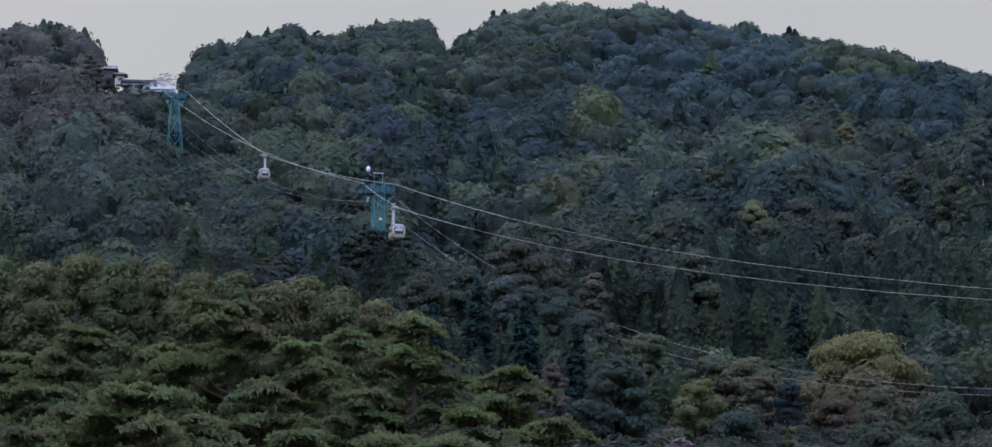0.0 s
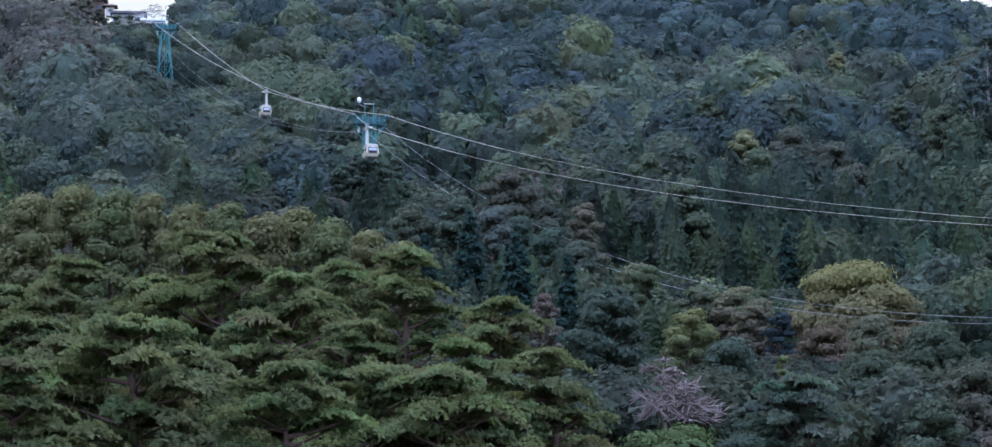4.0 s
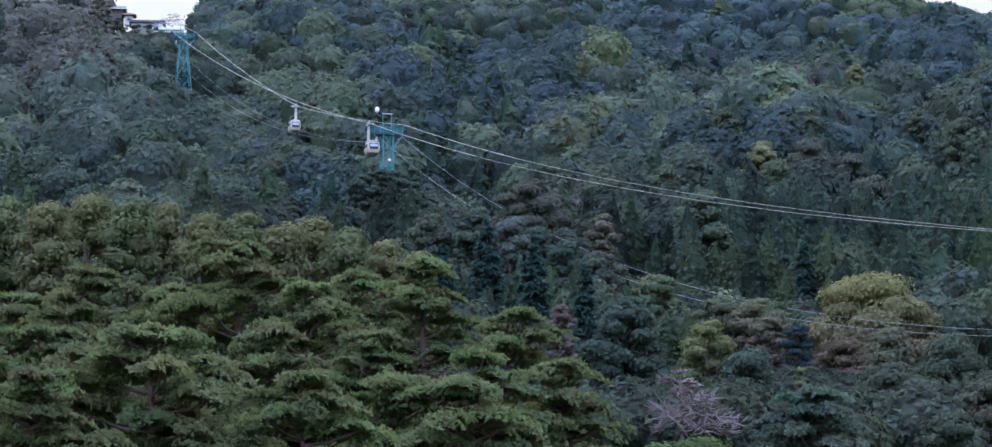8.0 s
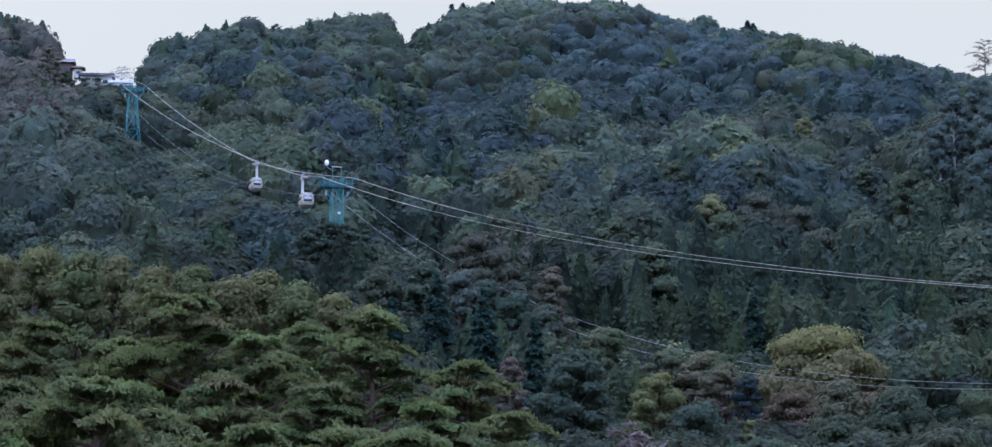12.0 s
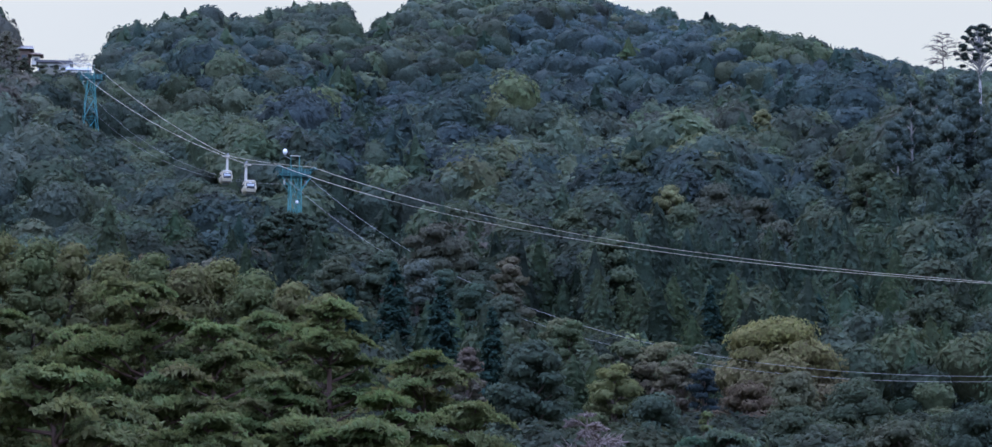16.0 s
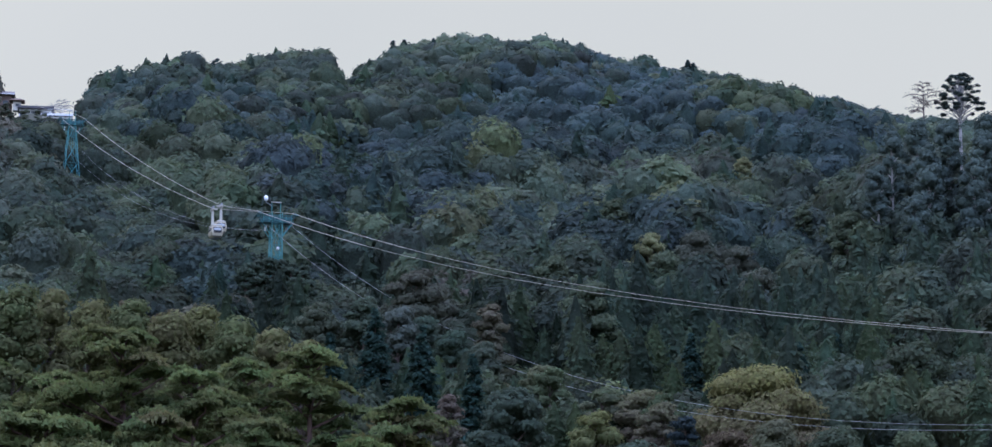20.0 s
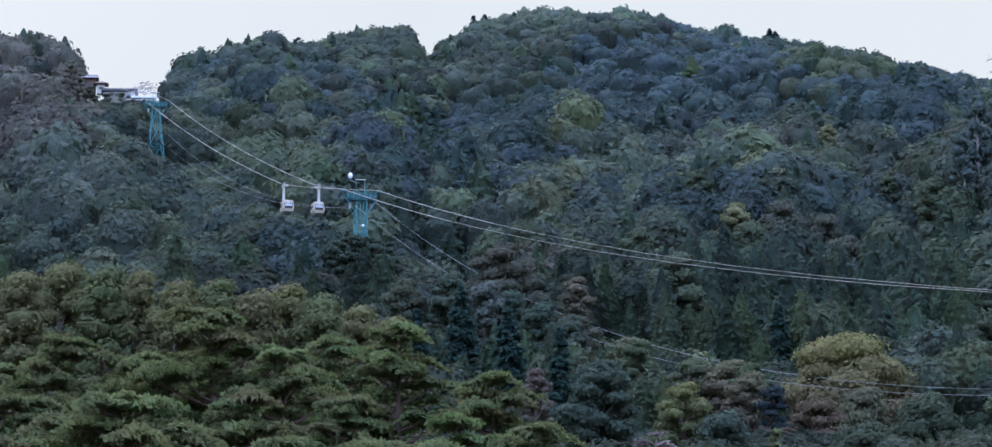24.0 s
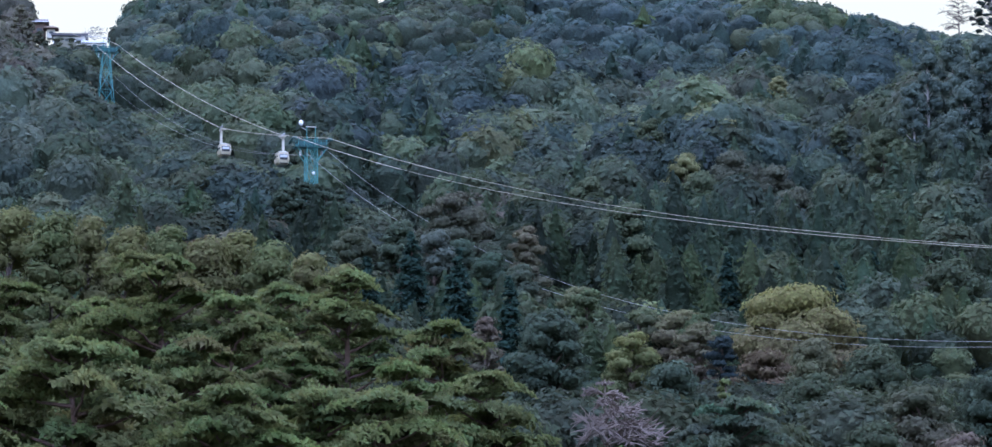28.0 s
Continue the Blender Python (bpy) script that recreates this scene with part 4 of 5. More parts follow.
def pine(place, width, label, tint=(0.087, 0.113, 0.049), group="pines in front of the slope", reach=0.70, bark=None, boughs=0, pads=1.0):
    """A red pine: a leaning trunk, boughs in tiers and a flat pad of needles on each. place: the top of its crown."""
    x, y, top = place
    g = ground_at(x, y)
    h = top - g
    tree = thing("pine_tree", x, y, g, label, "tree", group)
    lean = rng.normal(0, 0.03, 2) * h
    def axis(f):
        return Vector((lean[0] * math.sin(f * 3), lean[1] * math.sin(f * 3), f * h))
    bark = bark or RED_BARK
    part("trunk", tube([axis(f) for f in np.linspace(-0.02, 0.97, 9)], [0.24 * (1 - 0.82 * f) * h / 14 + 0.02 for f in np.linspace(0, 1, 9)], 8), bark, tree)
    boughs = boughs or int(28 + h * 1.1)
    for i in range(boughs):
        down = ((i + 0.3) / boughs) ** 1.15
        f = min(0.985, 1 - reach * down + rng.normal(0, 0.025))
        spread = 1.3 * width * (0.16 + 0.84 * math.sin(min(1.0, down * 1.25 + 0.04) * math.pi * 0.5)) * rng.uniform(0.55, 1.1)
        a = i * 2.39996 + rng.normal(0, 0.35)
        s = axis(max(0.1, f - 0.02 - 0.02 * spread))
        e = axis(f) + Vector((math.cos(a) * spread, math.sin(a) * spread, rng.uniform(-0.10, 0.14) * spread))
        limb = part("bough", tube(bent(s, e, -0.05 * spread, 4, 0.04), [0.075, 0.06, 0.045, 0.035, 0.02], 5), bark, tree)
        size = pads * (0.46 + 0.22 * spread * rng.uniform(0.8, 1.25))
        n = int(330 * size ** 1.3 * pads ** 0.5) + 60
        # a lens of needles, longer along the bough, arched, with a ragged rim
        d = rng.normal(0, 1, (n, 3))
        d /= np.linalg.norm(d, axis=1, keepdims=True)
        d[:, 2] = np.abs(d[:, 2]) * np.where(rng.uniform(0, 1, n) < 0.72, 1, -0.7)
        c, sn = math.cos(a), math.sin(a)
        long_, wide = rng.uniform(1.3, 2.3), rng.uniform(0.6, 1.05)
        q = d * rng.uniform(0.7, 1.12, (n, 1)) * (size * long_, size * wide, size * 0.19)
        co, cf = lump((0, 0, 0), (size * long_ * 0.74, size * wide * 0.74, size * 0.07), 1, 0.16)
        k1, k2 = rng.uniform(2.0, 3.5), rng.uniform(0, 6)

        def shaped(p):
            z = p[:, 2] + 0.2 * size * np.sin(p[:, 0] * k1 + k2) * np.cos(p[:, 1] * 3 + k2) - 0.10 * (p[:, 0] ** 2 + p[:, 1] ** 2) / size
            return np.stack([p[:, 0] * c - p[:, 1] * sn, p[:, 0] * sn + p[:, 1] * c, z], 1) + np.array(e) - np.array((c, sn, 0)) * size * 0.45
        at = shaped(q)
        tiles = [sprays(at, d * 0.7 + (0, 0, 0.6), 0.065, 0.4, 2.1)]
        rim = at[: n // 3] + (0, 0, 0.05)
        tiles.append(sprays(rim, np.stack([np.cos(np.arange(len(rim)) * 2.4), np.sin(np.arange(len(rim)) * 2.4), np.zeros(len(rim))], 1), 0.05, 0.2, 2.4))
        # upper pads tinted brighter: young growth, with top light put into the colour
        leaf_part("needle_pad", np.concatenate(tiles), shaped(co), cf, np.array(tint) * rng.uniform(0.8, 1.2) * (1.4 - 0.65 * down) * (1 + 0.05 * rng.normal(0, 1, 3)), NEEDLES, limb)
    return tree


def broadleaf(place, width, foot, label, tints, lobes=14, leaf=0.13, density=1.0, group="", name="broadleaf_tree", squash=0.56, trunk=None, clump=1.0):
    """A broad-leaved tree with limbs and leaf clumps. place: the top of the crown; foot: height of the crown's lower edge."""
    x, y, top = place
    g = ground_at(x, y)
    tree = thing(name, x, y, g, label, "tree", group)
    foot = min(foot, max(g + 0.8, foot - 3.0))
    ch, rw = max(top - foot, 1.0), width / 2
    base = foot - g
    bark = trunk or BARK
    fork = Vector((0, 0, base + ch * 0.72))
    spindly = max(1.0, min(1.5, ch / width))
    part("trunk", tube(bent((0, 0, -0.3), fork, 0.0, 4, 0.06), [0.30 * rw / 4 + 0.05, 0.24 * rw / 4 + 0.05, 0.2 * rw / 4 + 0.04, 0.18 * rw / 4 + 0.03, 0.15 * rw / 4 + 0.03], 8), bark, tree)
    lobes = int(lobes * 1.25 * spindly)
    for i in range(lobes):
        f = (i + 0.5) / lobes
        zz = 1 - f * 0.95
        ring = math.sqrt(max(0.0, 1 - zz ** 2.4)) * rng.uniform(0.5, 1.1)
        a = i * 2.39996 + rng.normal(0, 0.2)
        lr = rng.uniform(0.24, 0.44) * rw * clump * (1.15 if lobes < 15 else 1.0)
        c = np.array((math.cos(a) * ring * (rw - lr * 0.8), math.sin(a) * ring * (rw - lr * 0.8), base + ch * (0.12 + 0.88 * zz) - lr * 0.75))
        limb = part("limb", tube(bent((0, 0, min(fork.z, max(c[2] - 0.5 * rw, 0.5))), Vector(c), 0.05 * rw, 3, 0.05), [0.09, 0.07, 0.05, 0.025], 5), bark, tree)
        n = int(density * 5.2 * lr * lr / (leaf * leaf)) + 20
        d = rng.normal(0, 1, (n, 3))
        d[:, 2] += 0.3
        d /= np.linalg.norm(d, axis=1, keepdims=True)
        knob = 1 + 0.16 * np.sin(d[:, 0] * 6 + i) * np.sin(d[:, 1] * 7 + 2 * i) * 1.3
        at = c + d * (lr * knob * rng.uniform(0.82, 1.08, n))[:, None] * (1.15, 1.15, squash)
        quads = sprays(at, d + (0, 0, 0.3), leaf * 0.8, 0.28, 1.3)
        core, cf = lump(c, lr * np.array((1.02, 1.02, squash * 0.86)), 1, 0.24)
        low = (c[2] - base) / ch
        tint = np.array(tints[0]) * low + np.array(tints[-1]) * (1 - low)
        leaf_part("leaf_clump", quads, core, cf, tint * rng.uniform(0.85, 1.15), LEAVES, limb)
    return tree


def conifer(place, width, label, tint, group="", bark=None, leaf=0.14, name="cedar_tree", open_crown=False, crown=0.0):
    """A cedar or fir: straight trunk and whorls of drooping sprays. place: its tip."""
    x, y, top = place
    g = ground_at(x, y)
    h = top - g
    tree = thing(name, x, y, g, label, "tree", group)
    bark = bark or BARK
    part("trunk", tube([(0, 0, -0.3), (0.05, 0.02, h * 0.5), (0, 0, h * 0.98)], [0.016 * h + 0.04, 0.011 * h + 0.03, 0.02], 7), bark, tree)
    low = 1 - crown / h if crown else 0.22
    tiers = 11 if open_crown else 15
    for i in range(tiers):
        f = 1 - (1 - low) * ((i + 0.6) / tiers)
        r = width / 2 * ((1 - f) / (1 - low)) ** (0.5 if open_crown else 0.72) * rng.uniform(0.85, 1.1)
        quads = []
        n = 5 if open_crown else 8
        bm = bmesh.new()
        for k in range(n):
            a = math.tau * k / n + i * 1.3 + rng.normal(0, 0.15)
            out = r * rng.uniform(0.6 if open_crown else 0.8, 1.1)
            fk = min(0.985, f + rng.uniform(-0.7, 0.7) * (1 - low) / tiers)
            s, e = Vector((0, 0, fk * h)), Vector((math.cos(a) * out, math.sin(a) * out, fk * h + (0.1 if open_crown else -0.22) * out))
            add_tube(bm, [s, s.lerp(e, 0.5) + Vector((0, 0, 0.08 * out)), e], [0.04, 0.03, 0.015], 4)
            m = int(12 + (7 if open_crown else 8) * out / leaf * 0.6)
            u = rng.uniform(0.55 if open_crown else 0.25, 1.05, m)[:, None]
            side = np.array((-math.sin(a), math.cos(a), 0.0))
            at = np.array(s) * (1 - u) + np.array(e) * u + side * rng.normal(0, 0.16 * out, (m, 1)) * u + rng.normal(0, 0.06 * out + 0.03, (m, 3)) * (1, 1, 1.6)
            quads.append(sprays(at, np.repeat(np.array([[math.cos(a) * 0.5, math.sin(a) * 0.5, 0.9]]), m, 0), leaf, 0.4, 1.6))
        tier = part("bough_whorl", bm, bark, tree)
        k = np.arange(6) * math.tau / 6
        core = np.stack([np.cos(k) * r * 0.6, np.sin(k) * r * 0.6, np.full(6, f * h - 0.1 * r)], 1)
        core = np.concatenate([core, [(0, 0, f * h + r * 0.35)]])
        cf = np.array([(j, (j + 1) % 6, 6) for j in range(6)]) if not open_crown else np.array([(0, 1, 6)])
        leaf_part("needle_sprays", np.concatenate(quads), core, cf, np.array(tint) * rng.uniform(0.85, 1.15), NEEDLES, tier)
    return tree


def bare_tree(place, width, foot, label, material, name="bare_tree", tiers=12, droop=0.1, fine=7, cone=False):
    """A leafless tree of a trunk, boughs and many fine twigs."""
    x, y, top = place
    g = ground_at(x, y)
    h, cl = top - g, foot - g
    tree = thing(name, x, y, g, label, "tree")
    part("trunk", tube([(0, 0, -0.3), (0.1, 0, h * 0.5), (0, 0, h)], [0.014 * h, 0.009 * h, 0.02], 7), material, tree)
    for i in range(tiers):
        f = (i + 0.4) / tiers
        z = cl + (h - cl) * f
        r = width / 2 * (0.25 + 0.75 * math.sin((1 - f) * 2.2) ** 0.8 if f > 0.02 else 0.9) * rng.uniform(0.7, 1.1)
        if cone:
            r = width / 2 * (1.02 - f) ** 0.85 * rng.uniform(0.75, 1.15)
        for k in range(5 if cone else 4):
            a = rng.uniform(0, math.tau)
            s, e = Vector((0, 0, z)), Vector((math.cos(a) * r, math.sin(a) * r, z + r * rng.uniform(-0.1, 0.25) - droop * r))
            pts = bent(s, e, 0.12 * r, 4, 0.03 * r)
            bough = part("bough", tube(pts, [0.05, 0.042, 0.035, 0.025, 0.015], 5), material, tree)
            bm = bmesh.new()
            for j in range(fine * 3):
                u = rng.uniform(0.25, 1.0)
                p = s.lerp(e, u) + Vector((0, 0, 0.12 * r * math.sin(math.pi * u)))
                w = Vector((math.cos(a + rng.normal(0, 0.9)), math.sin(a + rng.normal(0, 0.9)), rng.normal(0.05, 0.45))) * r * rng.uniform(0.12, 0.34)
                add_tube(bm, [p, p + w * 0.6 + Vector((0, 0, 0.02)), p + w], [0.028, 0.022, 0.010], 3)
            tagged(part("twig_spray", bm, material, bough), kind="stuff")
    return tree


# the pine grove at the foot of the slope
for top, width, word in (
    ((-15.96, 104.79, 16.18), 2.6, "broad"), ((-10.76, 111.48, 17.95), 3.2, "tall"), ((-11.00, 83.28, 11.31), 3.4, "low spreading"), ((-3.16, 113.96, 17.64), 2.6, "tall narrow"),
    ((-7.19, 101.75, 14.94), 2.3, "slender"), ((0.52, 106.00, 14.51), 2.5, "round-topped"), ((-19.71, 110.25, 15.64), 2.3, "broad"), ((-6.14, 117.84, 17.55), 2.2, "slender"),
    ((-5.80, 79.79, 9.42), 1.9, "flat-topped"), ((-1.40, 87.99, 9.98), 2.4, "low spreading"), ((-13.06, 76.90, 9.10), 2.2, "low spreading"), ((-9.62, 91.50, 11.16), 2.2, "dense"),
    ((-4.41, 97.90, 12.74), 2.2, "dense"), ((-18.45, 94.21, 12.32), 2.6, "broad"), ((-22.81, 109.65, 16.13), 2.6, "tall"), ((-14.65, 119.10, 17.11), 2.3, "slender"), ((13.58, 117.22, 12.49), 2.4, "pale"),
    ((-15.74, 93.69, 12.37), 2.3, "broad"), ((-12.97, 115.27, 16.28), 2.4, "tall"), ((-7.97, 95.67, 12.60), 2.2, "dense"), ((-6.36, 107.81, 14.93), 2.4, "broad"), ((-3.31, 89.94, 10.37), 2.1, "low spreading"),
    ((-0.43, 98.00, 11.84), 2.3, "dense"), ((-12.48, 85.09, 9.70), 2.1, "dense"), ((2.11, 99.98, 11.93), 2.0, "slender"),
):
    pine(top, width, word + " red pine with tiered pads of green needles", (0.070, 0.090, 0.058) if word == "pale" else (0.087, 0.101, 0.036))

BROWNISH, BUSH, MOSS = (0.12, 0.095, 0.07), (0.068, 0.082, 0.045), (0.056, 0.074, 0.047)
# a belt of olive trees close behind the pines
for i, (top, width) in enumerate((((-33.68, 168.67, 29.52), 5.6), ((-31.53, 173.15, 30.02), 5.4), ((-27.65, 165.71, 28.48), 5.2), ((-26.50, 176.02, 30.74), 5.8), ((-22.80, 168.46, 29.17), 5.2), ((-21.31, 174.71, 29.86), 5.2), ((-18.02, 167.03, 27.99), 5.0), ((-16.52, 177.23, 29.68), 5.4),
                                    ((-13.41, 169.47, 27.73), 5.0), ((-12.17, 181.59, 30.03), 5.2), ((-9.46, 171.74, 27.76), 4.8), ((-7.42, 177.85, 27.93), 5.0), ((-4.99, 165.93, 25.46), 4.6))):
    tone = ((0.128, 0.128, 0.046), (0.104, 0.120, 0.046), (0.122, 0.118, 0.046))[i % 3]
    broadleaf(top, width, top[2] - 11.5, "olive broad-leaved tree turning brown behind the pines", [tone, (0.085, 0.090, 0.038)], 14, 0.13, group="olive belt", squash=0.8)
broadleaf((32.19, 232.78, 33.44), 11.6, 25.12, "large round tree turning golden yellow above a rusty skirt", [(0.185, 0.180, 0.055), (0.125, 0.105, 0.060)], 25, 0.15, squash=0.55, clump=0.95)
broadleaf((4.46, 189.95, 25.17), 3.0, 19.69, "small tree with thin brownish autumn leaves", [BROWNISH, BUSH], 14, 0.11)
broadleaf((14.85, 244.55, 34.47), 4.6, 28.87, "olive round-crowned tree beside the golden tree", [OLIVE, BUSH], 10, 0.15, group="olive trees")
broadleaf((19.24, 239.23, 32.07), 5.2, 28.27, "olive round-crowned tree beside the golden tree", [OLIVE, BROWNISH], 11, 0.15, group="olive trees")
broadleaf((23.99, 236.79, 31.21), 5.0, 27.45, "olive round-crowned tree beside the golden tree", [OLIVE, BUSH], 11, 0.15, group="olive trees")
broadleaf((14.32, 249.59, 35.48), 5.0, 31.48, "pale olive tree with flat layered boughs", [(0.125, 0.130, 0.066), OLIVE], 12, 0.15, squash=0.4)
broadleaf((22.62, 238.93, 32.01), 7.0, 28.01, "olive tree with flat layered boughs beside the golden tree", [(0.125, 0.128, 0.056), BROWNISH], 16, 0.15, squash=0.42)
broadleaf((15.71, 204.40, 25.82), 5.2, 22.25, "yellow-green shrubby tree with a low crown", [(0.16, 0.165, 0.055), BUSH], 12, 0.12)
broadleaf((8.03, 171.81, 23.49), 6.0, 15.57, "tall deep green tree with a dense crown", [MOSS, MOSS], 22, 0.13)
broadleaf((13.89, 151.36, 17.95), 5.4, 12.51, "dark green rounded tree behind the dead tree", [MOSS, MOSS], 18, 0.12)
broadleaf((17.60, 159.03, 17.66), 2.0, 13.80, "narrow yellow-green sapling among darker trees", [(0.12, 0.14, 0.05), BUSH], 8, 0.10)
broadleaf((30.32, 182.50, 22.37), 6.5, 17.29, "dull olive bushy tree with a ragged crown", [BUSH, MOSS], 18, 0.13)
broadleaf((23.31, 163.35, 18.48), 5.5, 13.75, "dull olive bushy tree with a ragged crown", [BUSH, MOSS], 16, 0.12)
broadleaf((26.85, 147.58, 16.17), 5.0, 12.24, "dark olive bushy tree at the wood's edge", [BUSH, BROWNISH], 14, 0.12)
broadleaf((19.58, 118.39, 11.78), 4.2, 9.05, "dark olive bush at the wood's edge", [BUSH, MOSS], 12, 0.10)
broadleaf((23.26, 117.72, 11.17), 4.2, 8.46, "brownish bush at the wood's edge", [BROWNISH, BUSH], 12, 0.10)
broadleaf((32.87, 156.59, 17.96), 5.2, 12.89, "dark green bush at the wood's edge", [MOSS, MOSS], 14, 0.12)
broadleaf((50.40, 257.11, 39.00), 9.0, 32.07, "large dull olive tree with a broad dense crown", [BUSH, MOSS], 22, 0.18)
broadleaf((7.32, 103.74, 9.61), 6.0, 7.65, "fresh green shrub below the dead tree", [(0.085, 0.12, 0.035), BUSH], 14, 0.09)
broadleaf((1.49, 97.99, 10.02), 2.6, 8.21, "fresh green shrub beside the pines", [(0.085, 0.115, 0.035), BUSH], 10, 0.09)
bare_tree((7.93, 117.73, 13.36), 5.4, 10.36, "dead pinkish-brown conifer with bare twigs", DEAD, "dead_conifer", 7, 0.05, 15, True)
for top, width in (((3.30, 231.98, 36.06), 5.2), ((-0.86, 262.00, 42.19), 5.4), ((7.06, 214.88, 31.34), 4.0), ((-4.70, 239.95, 36.51), 4.6), ((43.07, 281.73, 41.92), 4.4), ((47.75, 286.04, 43.55), 4.8), ((32.09, 283.19, 43.13), 4.0)):
    conifer(top, width, "dark green cedar standing above the lower wood", (0.034, 0.062, 0.045), "cedars", leaf=0.15)

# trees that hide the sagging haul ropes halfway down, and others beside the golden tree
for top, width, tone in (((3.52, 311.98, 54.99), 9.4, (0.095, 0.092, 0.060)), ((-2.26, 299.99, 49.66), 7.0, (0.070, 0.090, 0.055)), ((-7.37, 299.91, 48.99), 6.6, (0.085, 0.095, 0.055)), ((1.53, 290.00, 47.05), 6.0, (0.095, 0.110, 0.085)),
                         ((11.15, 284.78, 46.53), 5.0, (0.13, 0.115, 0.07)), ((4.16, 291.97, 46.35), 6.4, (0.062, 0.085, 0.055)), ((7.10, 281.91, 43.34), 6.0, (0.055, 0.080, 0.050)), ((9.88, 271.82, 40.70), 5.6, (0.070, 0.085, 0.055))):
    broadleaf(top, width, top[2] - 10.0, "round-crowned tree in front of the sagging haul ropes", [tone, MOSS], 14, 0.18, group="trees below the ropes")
broadleaf((24.37, 220.66, 27.34), 3.2, 24.66, "small very dark evergreen beside the golden tree", [(0.03, 0.042, 0.04), (0.03, 0.042, 0.04)], 8, 0.14)
broadleaf((27.07, 214.30, 25.65), 6.2, 21.80, "rust-brown tree in front of the golden tree", [(0.11, 0.088, 0.05), (0.095, 0.072, 0.045)], 14, 0.14)
broadleaf((29.19, 202.91, 25.19), 5.6, 21.02, "yellow-tipped olive bush in front of the golden tree", [(0.13, 0.13, 0.07), BUSH], 14, 0.13)
broadleaf((22.89, 224.84, 29.01), 4.4, 26.12, "olive tree with yellowing top beside the golden tree", [(0.12, 0.12, 0.06), BROWNISH], 12, 0.14)

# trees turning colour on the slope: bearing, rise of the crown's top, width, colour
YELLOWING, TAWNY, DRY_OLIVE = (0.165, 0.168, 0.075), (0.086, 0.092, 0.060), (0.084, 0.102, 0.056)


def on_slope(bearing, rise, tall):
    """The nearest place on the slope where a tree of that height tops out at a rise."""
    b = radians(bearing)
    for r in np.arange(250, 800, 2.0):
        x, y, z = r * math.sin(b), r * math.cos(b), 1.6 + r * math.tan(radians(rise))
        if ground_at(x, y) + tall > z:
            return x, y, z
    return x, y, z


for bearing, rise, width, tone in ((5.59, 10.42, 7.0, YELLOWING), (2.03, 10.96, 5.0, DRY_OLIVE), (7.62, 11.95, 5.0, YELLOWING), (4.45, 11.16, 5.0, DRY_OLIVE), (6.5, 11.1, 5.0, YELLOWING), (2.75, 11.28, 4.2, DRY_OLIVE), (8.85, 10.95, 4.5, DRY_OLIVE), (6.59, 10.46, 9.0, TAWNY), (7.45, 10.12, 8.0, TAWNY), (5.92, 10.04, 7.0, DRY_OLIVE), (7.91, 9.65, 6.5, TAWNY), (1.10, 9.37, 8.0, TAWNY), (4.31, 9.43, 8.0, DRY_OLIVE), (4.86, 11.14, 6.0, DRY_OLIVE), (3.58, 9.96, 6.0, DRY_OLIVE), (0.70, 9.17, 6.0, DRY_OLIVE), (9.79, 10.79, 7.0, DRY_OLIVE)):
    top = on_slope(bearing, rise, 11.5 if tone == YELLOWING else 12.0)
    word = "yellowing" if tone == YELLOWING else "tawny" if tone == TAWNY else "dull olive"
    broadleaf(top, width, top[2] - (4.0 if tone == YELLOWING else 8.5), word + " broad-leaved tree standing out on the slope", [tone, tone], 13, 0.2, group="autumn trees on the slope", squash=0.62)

# growth round the foot of the tower
for top, width in (((-17.38, 367.59, 65.25), 4.2), ((-15.88, 368.66, 65.78), 4.0), ((-14.33, 368.72, 65.62), 4.0), ((-12.74, 367.78, 64.93), 4.4), ((-11.04, 365.83, 64.25), 4.6), ((-18.65, 365.52, 64.54), 4.4)):
    broadleaf(top, width, top[2] - 5.5, "dark evergreen tree crowding the tower's foot", [MOSS, MOSS], 10, 0.24, group="trees round the tower")

# tall trees on the spur
bare_tree((82.81, 409.71, 101.20), 6.0, 96.01, "bare grey tree standing above the spur", BARK, "bare_tree", 8, 0.0, 7)
broadleaf((88.73, 410.52, 102.86), 8.0, 98.85, "thin open-crowned tree standing above the spur", [(0.045, 0.060, 0.045), (0.045, 0.060, 0.045)], 58, 0.13, 0.7, trunk=PALE_BARK, clump=0.32)
for top, width in (((75.48, 397.91, 90.91), 5.5), ((81.14, 406.99, 94.77), 5.6), ((83.74, 396.25, 92.35), 6.0), ((88.09, 390.18, 91.97), 6.2), ((77.83, 382.15, 82.51), 6.0), ((83.53, 378.90, 82.80), 6.2), ((72.2, 392.5, 84.5), 5.0), ((86.2, 383.4, 87.6), 5.6), ((74.6, 377.0, 77.2), 5.4), ((79.4, 391.0, 87.5), 5.2)):
    broadleaf(top, width, top[2] - 13.0, "tall grey-green tree crowding the spur", [(0.088, 0.114, 0.088), (0.072, 0.096, 0.078)], 12, 0.22, group="spur trees", trunk=PALE_BARK, squash=0.9)

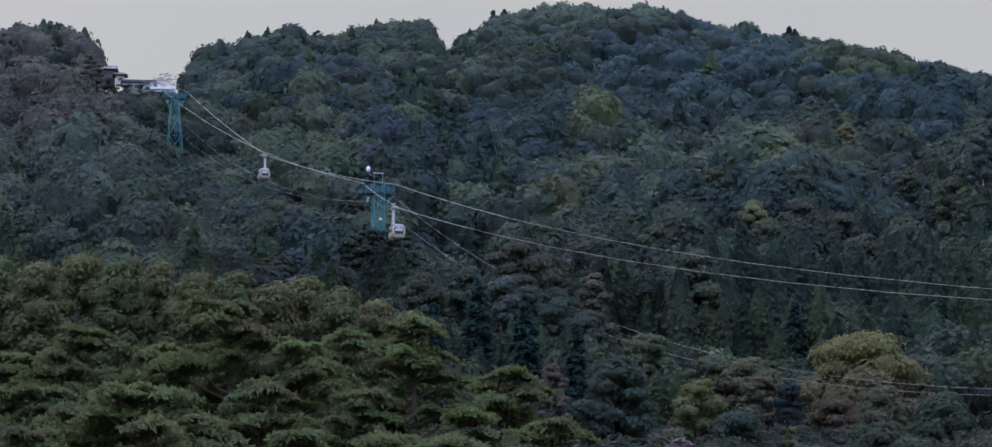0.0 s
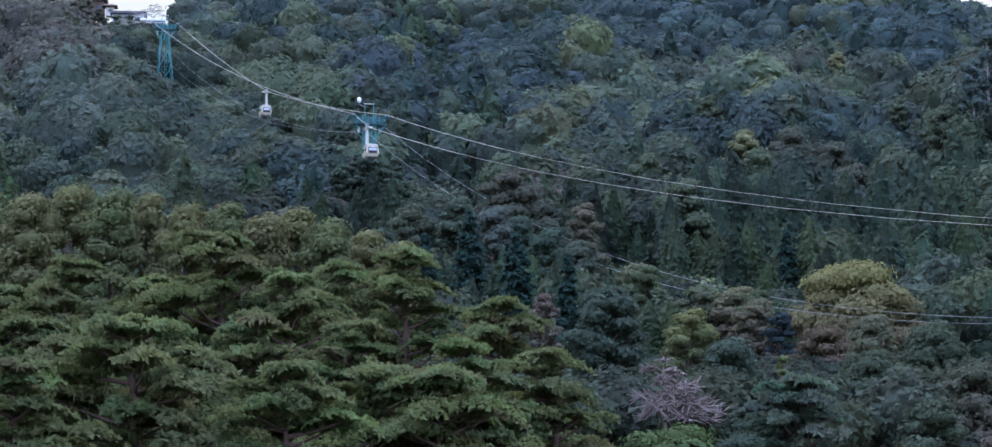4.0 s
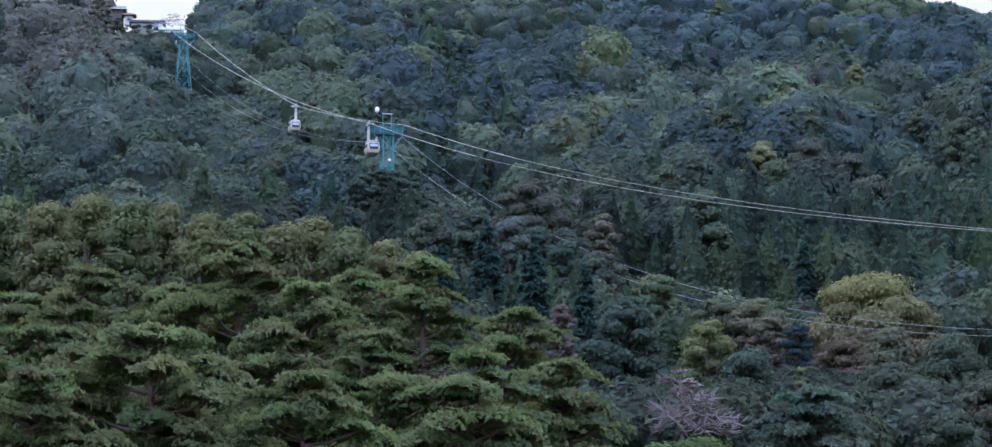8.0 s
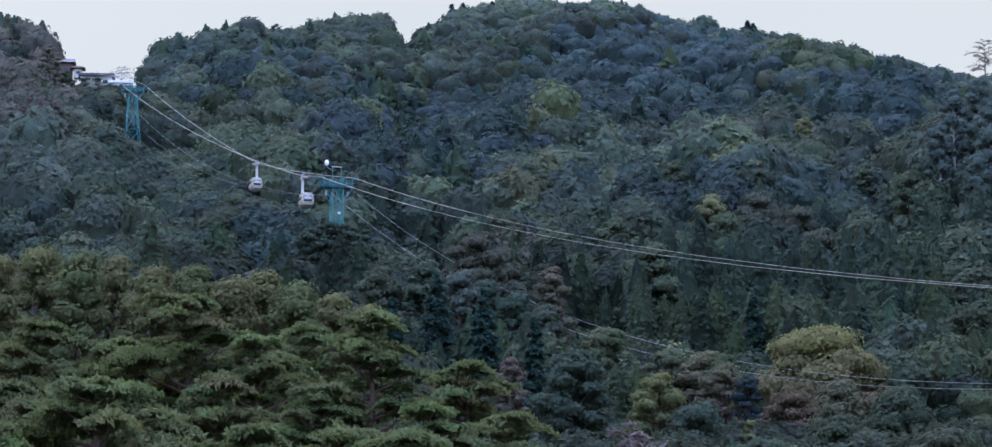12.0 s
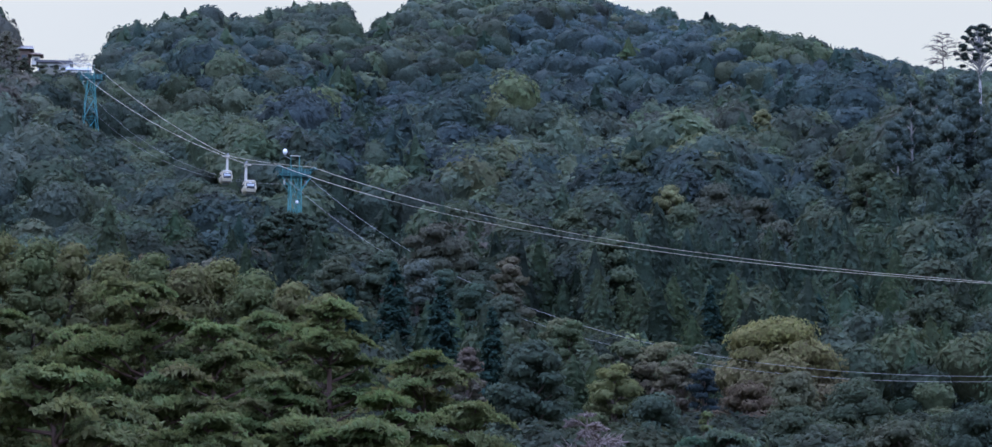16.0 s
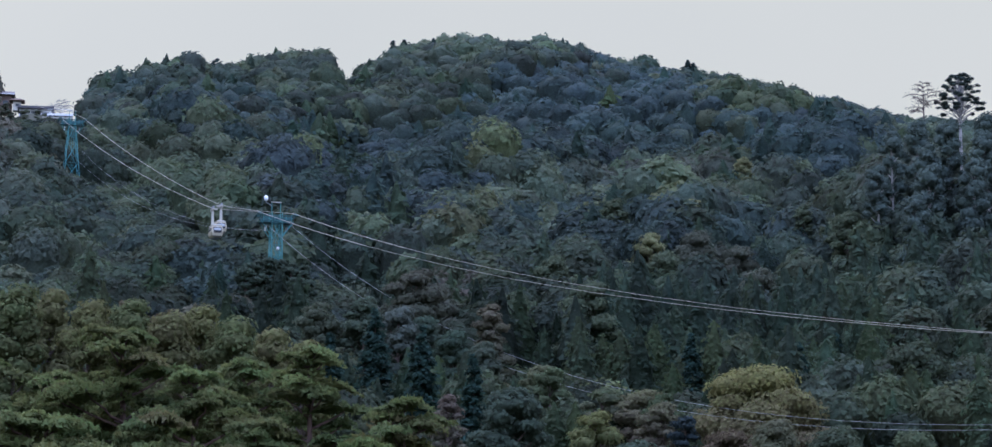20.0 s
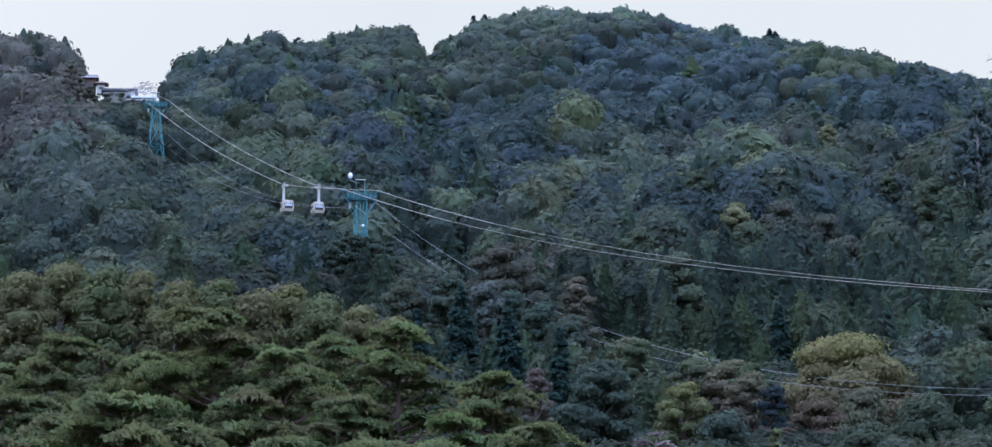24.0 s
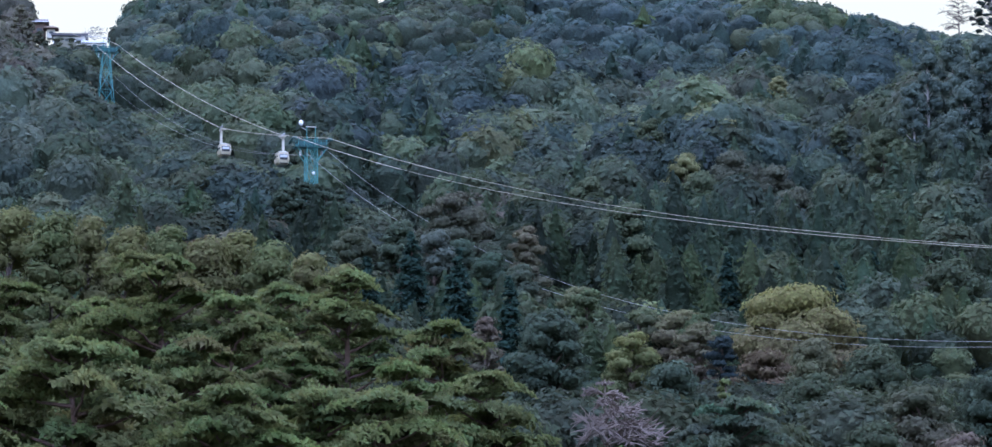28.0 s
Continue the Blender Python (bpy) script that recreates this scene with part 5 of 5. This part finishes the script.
# trees that stand up singly on the skyline
for top, width in (((-54.93, 766.03, 190.64), 2.6), ((-52.56, 768.20, 191.94), 2.8), ((-48.97, 768.44, 192.79), 2.8), ((-45.82, 770.64, 192.24), 2.6), ((-14.19, 794.87, 195.86), 2.4)):
    broadleaf(top, width * 2.0, top[2] - 8.0, "tall thin tree on the crest with sky between its boughs", [(0.055, 0.075, 0.062), (0.055, 0.075, 0.062)], 16, 0.26, group="crest trees", clump=0.6)
for top, width in (((2.19, 905.00, 233.54), 7.0), ((5.86, 907.98, 234.56), 6.4), ((16.10, 914.86, 236.88), 7.0), ((105.24, 929.06, 233.93), 6.6), ((107.20, 928.83, 232.98), 6.4), ((-37.49, 771.09, 193.56), 6.0), ((-62.88, 759.40, 190.02), 6.4), ((121.89, 906.85, 221.25), 6.0)):
    conifer(top, width, "dark pointed cedar standing on the skyline", (0.045, 0.070, 0.058), "crest cedars", leaf=0.32)


# ---- the hilltop station ----
def station():
    x, y, z = (-77.46, 594.98, 136.75)
    turn = 6.0
    hall = thing("station_hall", x, y, z - 2.1, "white flat-roofed hilltop station with a dark roof edge", "building", turn=turn)
    part("wall", box((0, 2.5, 1.5), (7.0, 5.0, 3.0), 0.02), WHITE, hall)
    roof = part("roof", box((0.1, 2.3, 3.2), (8.0, 6.6, 0.55), 0.04), ROOF, hall, "dark flat roof with a deep edge")
    part("roof_vent", box((1.5, 3.0, 3.5), (0.8, 0.8, 0.4)), GREY, roof)
    part("base", box((0, 2.5, -0.8), (7.4, 5.4, 1.6), 0.03), CONCRETE, hall)
    for i in range(4):
        w = part("window", box((-2.8 + i * 1.15, -0.02, 1.85), (1.0, 0.08, 1.1), 0.02), GLASS, hall)
        part("window_frame", box((-2.8 + i * 1.15, -0.01, 1.27), (1.1, 0.12, 0.08), 0.01), GREY, w)
    part("doorway", box((2.2, -0.02, 1.2), (1.6, 0.08, 2.2), 0.02), GREY, hall)
    x, y, z = (-71.62, 591.68, 135.64)
    deck = thing("platform_deck", x, y, z - 0.2, "pale boarding platform with a dark slot and railing", "platform", turn=turn)
    part("slab", box((0, 1.5, 0.1), (5.6, 4.0, 0.45), 0.03), WHITE, deck)
    part("lower_slab", box((-0.5, 1.5, -0.65), (6.6, 4.2, 0.3), 0.03), PALE_PAINT, deck)
    for i in range(6):
        part("post", box((-2.6 + i * 1.04, -0.4, -0.27), (0.16, 0.16, 0.5), 0.01), GREY, deck)
        part("rail_post", box((-2.6 + i * 1.04, -0.4, 0.8), (0.06, 0.06, 1.0), 0.01), WHITE, deck)
    part("handrail", box((0, -0.4, 1.3), (5.4, 0.08, 0.08), 0.01), WHITE, deck)
    part("pier", box((-1.8, 1.5, -1.8), (0.6, 2.5, 2.2), 0.02), CONCRETE, deck)
    part("pier", box((1.8, 1.5, -1.8), (0.6, 2.5, 2.2), 0.02), CONCRETE, deck)
    x, y, z = (-82.02, 598.41, 139.36)
    hut = thing("small_pavilion", x, y, z - 1.3, "small pavilion with a dark hipped roof and white wall", "building", turn=turn)
    part("wall", box((0, 1.2, 1.0), (1.8, 2.2, 2.0), 0.02), PALE_PAINT, hut)
    part("roof", loft([[(-1.6, -0.5, 2.1), (1.6, -0.5, 2.1), (1.6, 2.9, 2.1), (-1.6, 2.9, 2.1)], [(-1.7, -0.6, 2.25), (1.7, -0.6, 2.25), (1.7, 3.0, 2.25), (-1.7, 3.0, 2.25)], [(-0.5, 1.0, 2.95), (0.5, 1.0, 2.95), (0.5, 1.4, 2.95), (-0.5, 1.4, 2.95)]]), BROWN, hut, "dark brown hipped roof")
    part("window", box((0.1, 0.06, 1.2), (0.8, 0.06, 0.6), 0.02), GLASS, hut)
    x, y, z = (-85.72, 599.91, 139.66)
    lodge = thing("timber_lodge", x, y, z - 1.5, "brown timber lodge with a pale eave among trees", "building", turn=turn)
    part("wall", box((0, 2.0, 1.8), (4.6, 4.0, 4.0), 0.02), BROWN, lodge)
    part("roof", loft([[(-3.0, -0.6, 3.7), (3.0, -0.6, 3.7), (3.0, 4.6, 3.7), (-3.0, 4.6, 3.7)], [(-3.0, -0.6, 3.95), (3.0, -0.6, 3.95), (3.0, 4.6, 3.95), (-3.0, 4.6, 3.95)], [(-2.8, 1.9, 5.0), (2.8, 1.9, 5.0), (2.8, 2.1, 5.0), (-2.8, 2.1, 5.0)]]), ROOF, lodge)
    part("eave_board", box((0, -0.66, 3.85), (6.0, 0.08, 0.12), 0.01), WHITE, lodge, "pale eave board")
    for i in range(2):
        part("window", box((-1.0 + i * 1.9, -0.03, 2.0), (1.1, 0.08, 0.9), 0.02), GLASS, lodge)

    x, y, z = (127.92, 939.33, 227.26)
    hut = thing("summit_hut", x, y, z - 1.6, "small pale summit hut half hidden by treetops", "building", turn=-10.0)
    part("wall", box((0, 1.5, 1.0), (5.0, 3.0, 2.6), 0.02), WHITE, hut)
    part("roof", loft([[(-3.0, -0.4, 2.3), (3.0, -0.4, 2.3), (3.0, 3.4, 2.3), (-3.0, 3.4, 2.3)], [(-3.0, -0.4, 2.5), (3.0, -0.4, 2.5), (3.0, 3.4, 2.5), (-3.0, 3.4, 2.5)], [(-2.2, 1.3, 3.2), (2.2, 1.3, 3.2), (2.2, 1.7, 3.2), (-2.2, 1.7, 3.2)]]), PALE_PAINT, hut, "pale sheet roof")
    part("window", box((-1.2, -0.02, 1.4), (1.0, 0.08, 0.7), 0.02), GLASS, hut)
    part("window", box((1.2, -0.02, 1.4), (1.0, 0.08, 0.7), 0.02), GLASS, hut)


station()
for top, width in (((-86.29, 581.63, 141.96), 4.6), ((-84.15, 579.96, 138.72), 4.0)):
    broadleaf(top, width, top[2] - 8.0, "brownish olive tree on the knoll beside the station", [(0.150, 0.145, 0.095), (0.130, 0.128, 0.085)], 11, 0.24, group="knoll trees")
for top, width in (((-81.35, 584.37, 134.6), 3.6), ((-79.71, 582.57, 133.2), 3.4), ((-82.44, 583.2, 136.4), 3.6), ((-78.09, 582.79, 132.6), 3.2)):
    broadleaf(top, width, top[2] - 3.0, "low olive shrub on the bank below the station", [(0.095, 0.105, 0.066), (0.080, 0.090, 0.058)], 9, 0.22, group="bank bushes")
bare_tree((-72.65, 601.63, 141.23), 5.4, 138.04, "pale leafless cherry tree beside the platform", PALE_BARK, "cherry_tree", 6, 0.0, 6)


motions()
